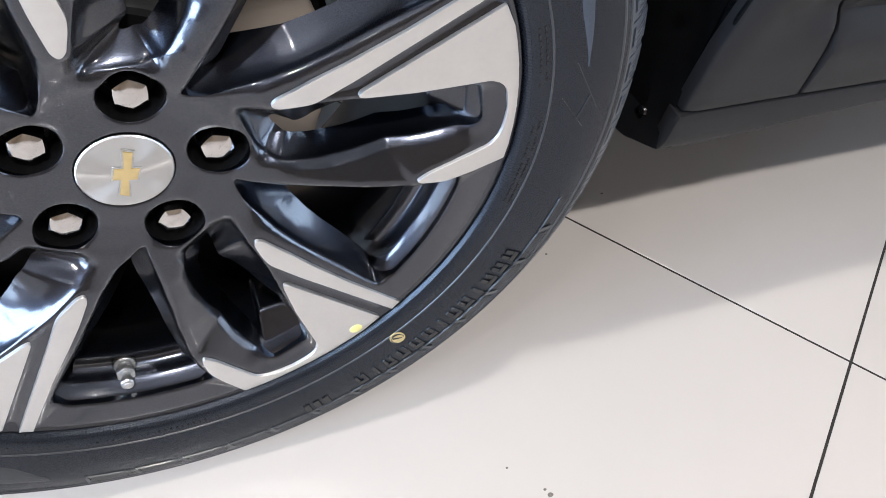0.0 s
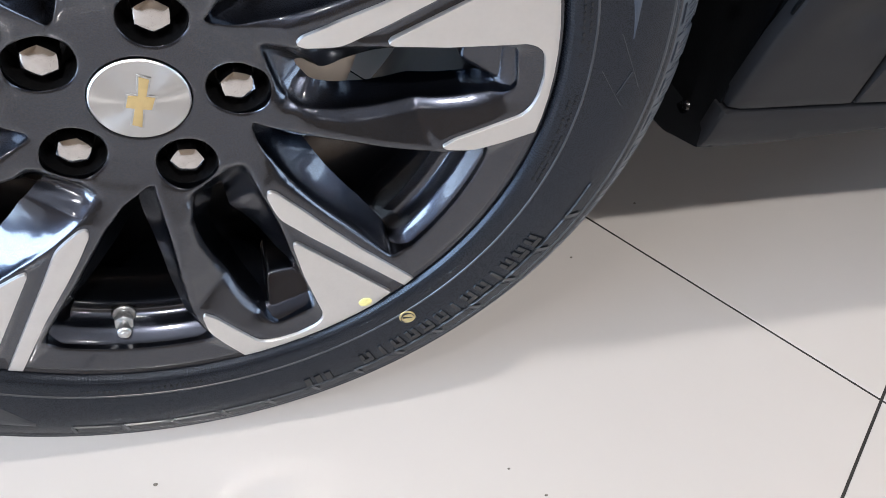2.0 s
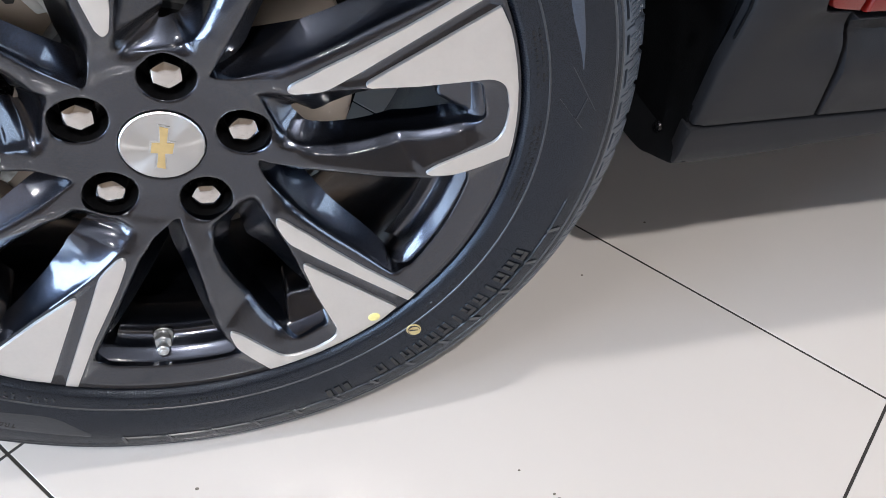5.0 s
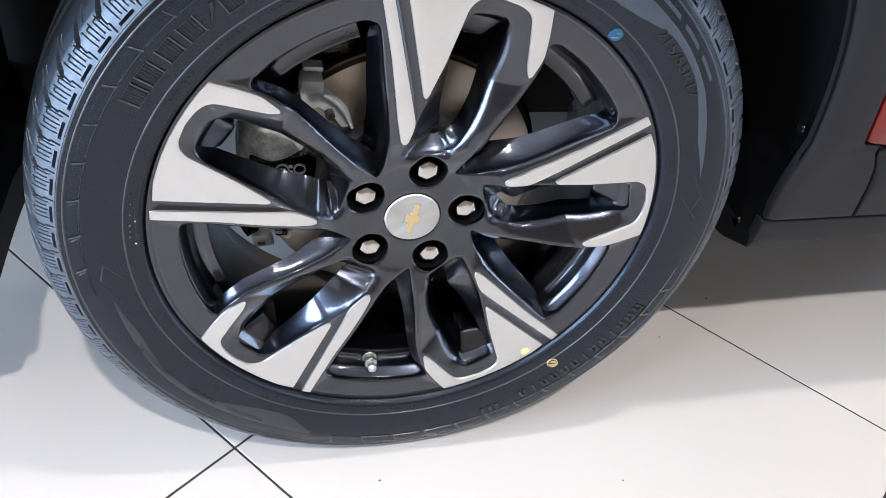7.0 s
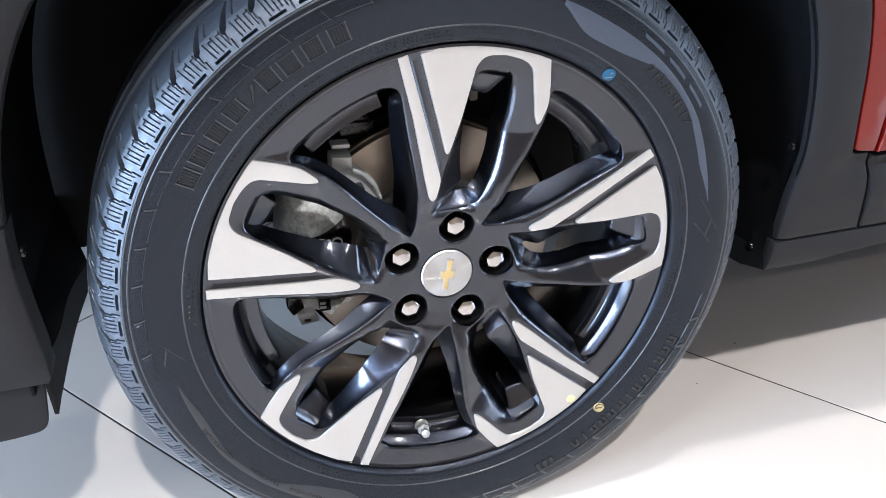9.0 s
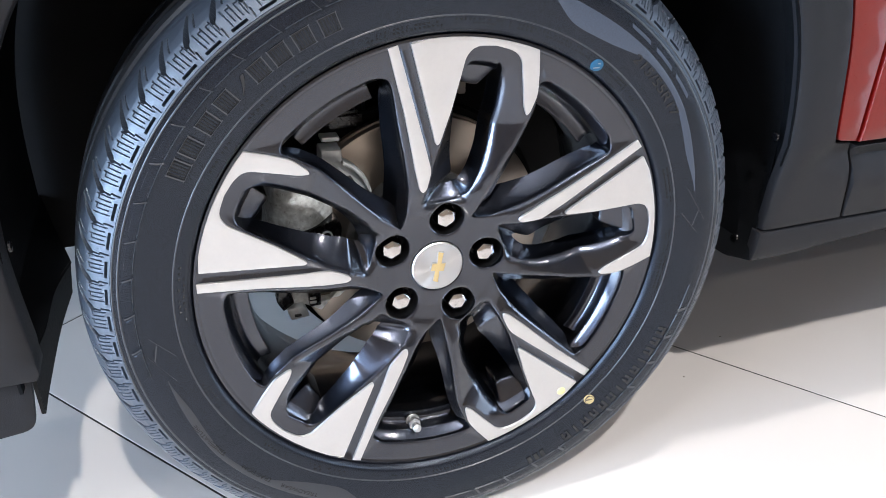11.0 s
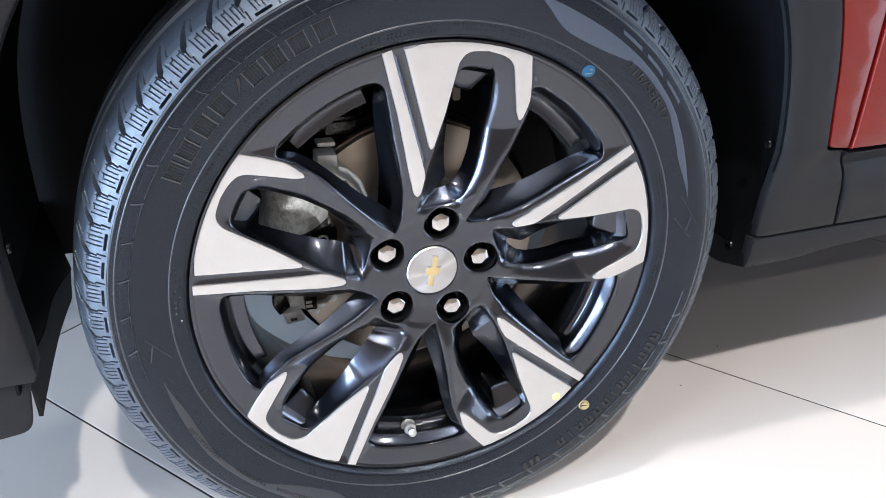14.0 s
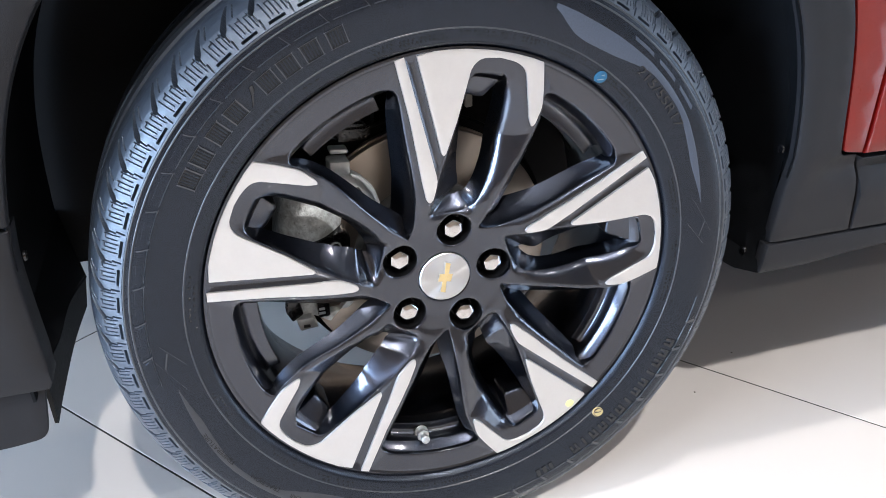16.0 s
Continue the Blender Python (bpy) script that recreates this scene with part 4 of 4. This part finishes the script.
for nm, pts, y, mat, note in (
        ("upper_bracket", [(-101, 119), (-81, 118), (-80, 105), (-70, 98), (-58, 84), (-53, 68), (-63, 66), (-71, 78), (-84, 88), (-97, 84), (-102, 104)], 0.074, M_ZINC, "galvanised steel bracket"),
        ("bracket_fold", [(-101, 119), (-81, 118), (-81, 105), (-101, 106)], 0.066, M_ZINC, "folded galvanised bracket end"),
        ("bracket_tab", [(-99, 130), (-81, 129), (-81, 124), (-99, 125)], 0.072, M_ZINC, "galvanised bracket tab"),
        ("bracket_lip", [(-80, 105), (-69, 98), (-57, 84), (-52, 68), (-55, 67.5), (-61, 82), (-71, 95), (-81, 101)], 0.068, M_ZINC, "raised bracket edge"),
        ("lower_clip", [(-155, -26), (-144, -28), (-140, -44), (-152, -52), (-158, -40)], 0.066, M_BLACKGLOSS, "black plastic clip"),
        ("sensor_plug", [(-126, -30), (-113, -32), (-113, -49), (-125, -49)], 0.062, M_BLACKGLOSS, "black sensor plug"),
        ("lower_tab", [(-149, -48), (-131, -47), (-126, -60), (-145, -62)], 0.062, M_ZINC, "galvanised bracket tab with a stamped mark"),
        ("lower_bracket", [(-142, -34), (-126, -36), (-114, -50), (-92, -49), (-84, -42), (-88, -36), (-112, -62), (-127, -52), (-141, -48)], 0.072, M_CAST, "cast caliper carrier end")):
    vf = casting(rounded(mm(pts), 0.002), [], lambda p: y + 0.0 * p[:, 0], 0.012, 0.005, 0.0015)
    finish(nm, *shifted(vf, HUB), mat, caliper, note)
for cx, cz, w in ((-0.1385, -0.0560, 0.0035), (-0.1215, -0.0385, 0.0030), (-0.1215, -0.0435, 0.0034)):
    part("stamped_bar", box_bm(cx - w, cx + w, 0.0600 if cz < -0.05 else 0.0604, 0.063, HUB + cz - 0.0013, HUB + cz + 0.0013, 0.0004, 1), M_DARKIRON if cz < -0.05 else M_ZINC, caliper, "illegible stamped bar")
for cx, cz, r in ((-0.0745, 0.083, 0.0045),):
    finish("bracket_bolt", *revolve([(0.0001, 0.0645), (r * 0.8, 0.0645), (r, 0.066), (r, 0.076), (0.0001, 0.076)], 6, (cx, 0, HUB + cz)), M_DARKIRON, caliper, "dark hexagonal bolt head", 20)
hose_clip = part("hose_clip", box_bm(-0.088, -0.050, 0.104, 0.122, HUB + 0.124, HUB + 0.141, 0.004), M_BLACKGLOSS, car, "black brake hose clip")
finish("brake_hose", *tube([(-0.084, 0.112, HUB + 0.132), (-0.112, 0.116, HUB + 0.138), (-0.135, 0.13, HUB + 0.120), (-0.14, 0.16, HUB + 0.09), (-0.11, 0.25, HUB + 0.10)], 0.006, 10), M_BLACKGLOSS, car, "black rubber brake hose")
part("cable_tag", box_bm(0.052, 0.060, 0.108, 0.112, HUB + 0.146, HUB + 0.161, 0.001), M_CEIL, car, "small white cable tag")
for k, r in enumerate((0.058, 0.050, 0.056, 0.047, 0.053, 0.043)):
    y0 = 0.150 + 0.014 * k
    finish("boot_fold", *shifted(revolve([(0.030, y0), (r - 0.004, y0 + 0.002), (r, y0 + 0.006), (r - 0.004, y0 + 0.011), (0.030, y0 + 0.013)], 40), HUB), M_BLACKGLOSS, car, "fold of the black rubber drive shaft boot")
finish("axle_stub", *shifted(revolve([(0.0001, 0.07), (0.05, 0.07), (0.055, 0.12), (0.03, 0.13), (0.03, 0.35), (0.0001, 0.35)], 32), HUB), M_DARKIRON, car, "dark iron axle stub")
part("suspension_strut", box_bm(-0.03, 0.03, 0.16, 0.22, HUB, HUB + 0.42, 0.02), M_BLACK, car, "black suspension strut")
finish("control_arm", *tube([(0.02, 0.14, 0.20), (0.0, 0.30, 0.205), (0.06, 0.50, 0.23)], 0.022, 12), M_DARKIRON, car, "dark iron control arm")

# ---- car: side ----


def arch(rx, rz, a0, a1, n=40, power=2.6, zc=0.33, front=0.0):
    """Part of a wheel arch's line; front: its half width ahead of the axle, where that differs."""
    front = front or rx
    out = []
    for k in range(n + 1):
        a = radians(a0 + (a1 - a0) * k / n)
        c, s = math.cos(a), math.sin(a)
        out.append((rx * c ** (2 / power) if c >= 0 else -front * (-c) ** (2 / power), zc + rz * abs(s) ** (2 / power) * (1 if s >= 0 else -1)))
    return out


def flank(p):
    """The car's side: leans out from the sill upwards."""
    return np.interp(p[:, 1], [0.20, 0.257, 0.297, 0.36, 0.41, 0.60, 0.95], [0.040, 0.026, 0.0175, 0.003, -0.0095, -0.022, -0.03])


ARCH_LINE = np.array(arch(0.3885, 0.415, -2, 182, 80, front=0.380))


def lip(p):
    d = distance(p, ARCH_LINE, False)
    shelf = np.interp(p[:, 1], [0.352, 0.372, 0.388, 0.400, 0.41], [0.0, 0.003, 0.010, 0.009, 0.002]) * np.clip((p[:, 0] - 0.415) / 0.04, 0, 1)
    return flank(p) + shelf + 0.006 * np.clip(1 - d / 0.016, 0, 1) ** 2


inner_arc = arch(0.3885, 0.415, 2, 169, 64, front=0.380)
outer_arc = arch(0.4390, 0.472, 13, 90, 36) + arch(0.62, 0.472, 92, 169, 36)
clad = [(0.3925, 0.2975), (0.500, 0.2985), (0.480, 0.376), (0.4712, 0.4025), (0.4500, 0.4055), (0.4435, 0.4085), (0.4405, 0.4140)] + outer_arc + inner_arc[::-1]
cladding = finish("wheel_arch_cladding", *casting(clad, [], lip, 0.010, 0.008, 0.002, 0.0, 0.012), M_PLASTIC, car, "matt dark grey plastic wheel arch cladding")
fender_out = [(0.4430, 0.4150), (0.4455, 0.4110), (0.4510, 0.4090), (0.4715, 0.4060), (0.4690, 0.536), (0.4660, 0.66), (0.4660, 0.86), (-0.62, 0.86), (-0.62, 0.66)] + arch(0.6225, 0.4745, 150, 92, 30) + arch(0.4415, 0.4745, 90, 14, 36)
finish("front_fender", *casting(rounded(fender_out, 0.0), [], lambda p: flank(p) + 0.002, 0.02, 0.012, 0.003, 0.0, 0.02), M_RED, car, "glossy red front fender")


def door_flank(p):
    return flank(p) + np.interp(p[:, 1], [0.30, 0.352, 0.368, 0.386, 0.394, 0.40], [0.0, -0.004, 0.002, 0.012, 0.010, 0.0])


finish("door_cladding", *casting([(0.5035, 0.2985), (1.55, 0.2985), (1.55, 0.396), (0.4752, 0.3995), (0.4836, 0.376)], [], door_flank, 0.03, 0.01, 0.002, 0.0, 0.014),
       M_PLASTIC, car, "matt dark grey plastic door cladding")
finish("front_door", *casting([(0.4755, 0.4050), (1.55, 0.400), (1.55, 0.86), (0.4697, 0.86), (0.4697, 0.66), (0.4727, 0.536)], [], lambda p: flank(p) + 0.001, 0.03, 0.02, 0.003, 0.0, 0.03), M_RED, car, "glossy red front door")


def sill_y(p):
    return np.interp(p[:, 1], [0.24, 0.253, 0.262, 0.275, 0.2955], [0.036, 0.027, 0.0215, 0.0195, 0.0180])


finish("sill", *casting(rounded([(0.389, 0.2955, 0.002), (0.3885, 0.253, 0.006), (0.45, 0.2535, 0.02), (0.492, 0.2625, 0.02), (0.62, 0.272, 0.03), (1.55, 0.275), (1.55, 0.2955)], 0.0), [], sill_y, 0.012, 0.008, 0.003, 0.0, 0.012),
       M_PLASTIC, car, "matt dark grey plastic sill trim")
# front bumper and air deflector
bump = [(x, z) for x, z in arch(0.385, 0.415, 184, 169.4, 20, front=0.380)]
bumper = finish("front_bumper", *casting([(-0.85, 0.268)] + [(-0.383, 0.268)] + bump + [(-0.85, 0.452)], [], lip, 0.03, 0.008, 0.002, 0.0, 0.014), M_PLASTIC, car, "matt dark grey plastic front bumper end")
finish("air_deflector", *casting(rounded([(-0.85, 0.266), (-0.390, 0.266, 0.002), (-0.3985, 0.206, 0.012), (-0.44, 0.201, 0.02), (-0.85, 0.222)], 0.0), [], lambda p: 0.036 + 0.0 * p[:, 0], 0.006, 0.006, 0.001, 0.0, 0.012),
       M_PLASTIC, car, "dark grey rubber air deflector")


def sheet(name, pts, mat, label, thick=0.003):
    """A bent sheet between edge lines of 3D points, smooth along each line."""
    if len(pts[0]) == 4:
        pts = [[tuple(0.5 * (2 * b[c] + (d[c] - a[c]) * t + (2 * a[c] - 5 * b[c] + 4 * d[c] - e[c]) * t * t + (3 * b[c] - a[c] - 3 * d[c] + e[c]) * t ** 3) for c in range(3))
                for a, b, d, e in ((ln[0], ln[0], ln[1], ln[2]), (ln[0], ln[1], ln[2], ln[3]), (ln[1], ln[2], ln[3], ln[3])) for t in np.linspace(0, 1, 7)[:-1]] + [ln[3]] for ln in pts]
    n = len(pts[0])
    verts = [Vector(p) for ln in pts for p in ln]
    bm = bmesh.new()
    vs = [bm.verts.new(v) for v in verts]
    for i in range(len(pts) - 1):
        for j in range(n - 1):
            bm.faces.new((vs[i * n + j], vs[i * n + j + 1], vs[(i + 1) * n + j + 1], vs[(i + 1) * n + j]))
    bmesh.ops.recalc_face_normals(bm, faces=bm.faces[:])
    bmesh.ops.solidify(bm, geom=bm.faces[:], thickness=thick)
    return part(name, bm, mat, car, label, 40)


liner_arc = arch(0.402, 0.415, -6, 186, 64)
sheet("wheel_arch_liner", [[(x, y, z) for x, z in liner_arc] for y in (0.024, 0.10, 0.18, 0.26, 0.34)], M_LINER, "black felt-like wheel arch liner")
flange_arc, rim_arc = arch(0.3900, 0.4165, 4, 174, 64, front=0.3815), arch(0.403, 0.4165, 4, 174, 64)
sheet("arch_flange", [[(x, float(flank(np.array([[x, z]]))[0]) + 0.007, z) for x, z in flange_arc], [(x, 0.030, z) for x, z in rim_arc]], M_LINER, "black inner flange of the wheel arch")
# closed back wall of the arch, added in black to block light
part("inner_wing_light_block", box_bm(-0.50, 0.50, 0.35, 0.37, 0.24, 0.80), M_BLACK, car, "black inner wing, closing the arch against light", 0)
sheet("liner_skirt", [[(-0.392, 0.040, 0.280), (-0.3895, 0.127, 0.262), (-0.388, 0.225, 0.257), (-0.3875, 0.351, 0.221)],
                      [(-0.4005, 0.078, 0.192), (-0.397, 0.115, 0.202), (-0.391, 0.205, 0.210), (-0.3875, 0.310, 0.197)]], M_BLACK, "black rubber skirt strip", 0.004)
sheet("sill_end", [[(0.4015, y, 0.43) for y in (0.0280, 0.0600, 0.1000, 0.1600)],
                   [(0.3935, 0.0282, 0.30), (0.3930, 0.0600, 0.30), (0.3930, 0.1000, 0.30), (0.3930, 0.1600, 0.30)],
                   [(0.3920, 0.0280, 0.272), (0.3905, 0.0520, 0.272), (0.3890, 0.0900, 0.272), (0.3880, 0.1600, 0.272)],
                   [(0.3915, 0.0278, 0.2545), (0.3775, 0.0410, 0.2545), (0.3685, 0.0620, 0.2545), (0.3620, 0.1600, 0.2545)]], M_LINER, "black inner end of the sill", 0.0025)
sheet("liner_flap", [[(-0.401, 0.028, 0.315), (-0.402, 0.127, 0.315), (-0.402, 0.211, 0.315), (-0.402, 0.350, 0.315)],
                     [(-0.390, 0.034, 0.282), (-0.3875, 0.127, 0.264), (-0.386, 0.211, 0.257), (-0.386, 0.352, 0.216)]], M_LINER, "black lower edge of the arch liner", 0.003)
for x, y, z in ((-0.389, 0.035, 0.294), (-0.379, 0.028, 0.405), (0.3865, 0.0175, 0.414), (0.3875, 0.052, 0.2745)):
    res = revolve([(0.0001, 0.0), (0.0045, 0.0008), (0.0052, 0.0028), (0.0030, 0.0028), (0.0028, 0.0016), (0.0001, 0.0016)], 18)
    sgn = 1 if x < 0 else -1
    finish("liner_screw", [(x + sgn * (0.006 - b), y + a, z + c) for a, b, c in res[0]], res[1], M_BLACKGLOSS, car, "small black screw head")
part("inner_panel", box_bm(0.412, 1.52, 0.034, 0.040, 0.28, 0.84), M_BLACK, car, "black inner panel behind the fender and door", 0)
# unseen underbody, added with the shell to keep light from under the car
part("underbody", box_bm(-0.80, 3.1, 0.40, 1.70, 0.24, 0.42, 0.03), M_BLACK, car, "black underbody", 0)


def shell():
    """The rest of the red body, unseen, simple and closed; added to block the lamps."""
    stations = [(-0.95, 0.62, 0.72), (-0.85, 0.40, 0.86), (-0.40, 0.40, 0.98), (0.30, 0.42, 1.06), (0.95, 0.42, 1.55), (1.5, 0.42, 1.62), (2.4, 0.42, 1.60), (3.0, 0.42, 1.25), (3.2, 0.5, 0.9)]
    bm = bmesh.new()
    rows = []
    for x, z0, z1 in stations:
        inset = 0.12 if z1 > 1.2 else 0.03
        ring = [(x, 0.385, z0), (x, 0.385, 0.80), (x, -0.012, 0.835), (x, -0.032, 0.872), (x, 0.01 + inset, z1), (x, 1.72 - inset, z1), (x, 1.75, 0.87), (x, 1.70, z0)]
        rows.append([bm.verts.new(p) for p in ring])
    for a, b in zip(rows, rows[1:]):
        for j in range(len(a)):
            j2 = (j + 1) % len(a)
            bm.faces.new((a[j], a[j2], b[j2], b[j]))
    bm.faces.new(rows[0])
    bm.faces.new(rows[-1][::-1])
    bmesh.ops.recalc_face_normals(bm, faces=bm.faces[:])
    return bm


part("body_shell", shell(), M_RED, car, "glossy red car body", 30)

# ---- floor pieces ----
tr = Matrix.Translation((TX, TY, 0)) @ pose(0, 0, 0, 0, 0, TURN)
bm = box_bm(GAP / 2, TILE - GAP / 2, GAP / 2, TILE - GAP / 2, -0.009, 0.0, 0.0004, 1)
tile_mesh = bpy.data.meshes.new("tile")
bm.to_mesh(tile_mesh)
bm.free()
tile_mesh.materials.append(M_TILE)
EDGES = [((ROOM[0], 0, 0), (-1, 0, 0)), ((ROOM[1], 0, 0), (1, 0, 0)), ((0, ROOM[2], 0), (0, -1, 0)), ((0, ROOM[3], 0), (0, 1, 0))]


def cut_tile(mtx):
    """A tile cut off where it meets the walls, or None where nothing is left."""
    bm = bmesh.new()
    bm.from_mesh(tile_mesh)
    bm.transform(mtx)
    for co, no in EDGES:
        bmesh.ops.bisect_plane(bm, geom=bm.verts[:] + bm.edges[:] + bm.faces[:], plane_co=co, plane_no=no, clear_outer=True)
    if not bm.faces:
        bm.free()
        return None
    bm.transform(mtx.inverted())
    me = bpy.data.meshes.new("tile")
    bm.to_mesh(me)
    bm.free()
    me.materials.append(M_TILE)
    return me


for i in range(-14, 15):
    for j in range(-14, 15):
        mtx = tr @ Matrix.Translation((i * TILE, j * TILE, 0))
        corners = [mtx @ Vector((a * TILE, b * TILE, 0)) for a in (0, 1) for b in (0, 1)]
        whole = all(ROOM[0] < c.x < ROOM[1] and ROOM[2] < c.y < ROOM[3] for c in corners)
        near_by = any(ROOM[0] - 1 < c.x < ROOM[1] + 1 and ROOM[2] - 1 < c.y < ROOM[3] + 1 for c in corners)
        me = tile_mesh if whole else cut_tile(mtx) if near_by else None
        if me:
            t = new("tile", me)
            t.parent = floor
            t.matrix_world = mtx

for x, y, r in ((0.2885, -0.120, 0.0022), (0.2860, -0.114, 0.0012), (0.262, -0.085, 0.0010), (-0.02, -0.045, 0.0014), (0.41, 0.135, 0.0012), (0.52, 0.205, 0.0013)):
    v, f = revolve([(0.0001, 0.0012), (r * 0.6, 0.001), (r, 0.0002)], 9)
    speck = finish("dust_speck", [(x + a * 1.3, y + c, b) for a, b, c in v], [q[::-1] for q in f], M_SPECK)
    tagged(speck, "tiny dark dust speck on the floor tiles", "dust", "dust on the floor")
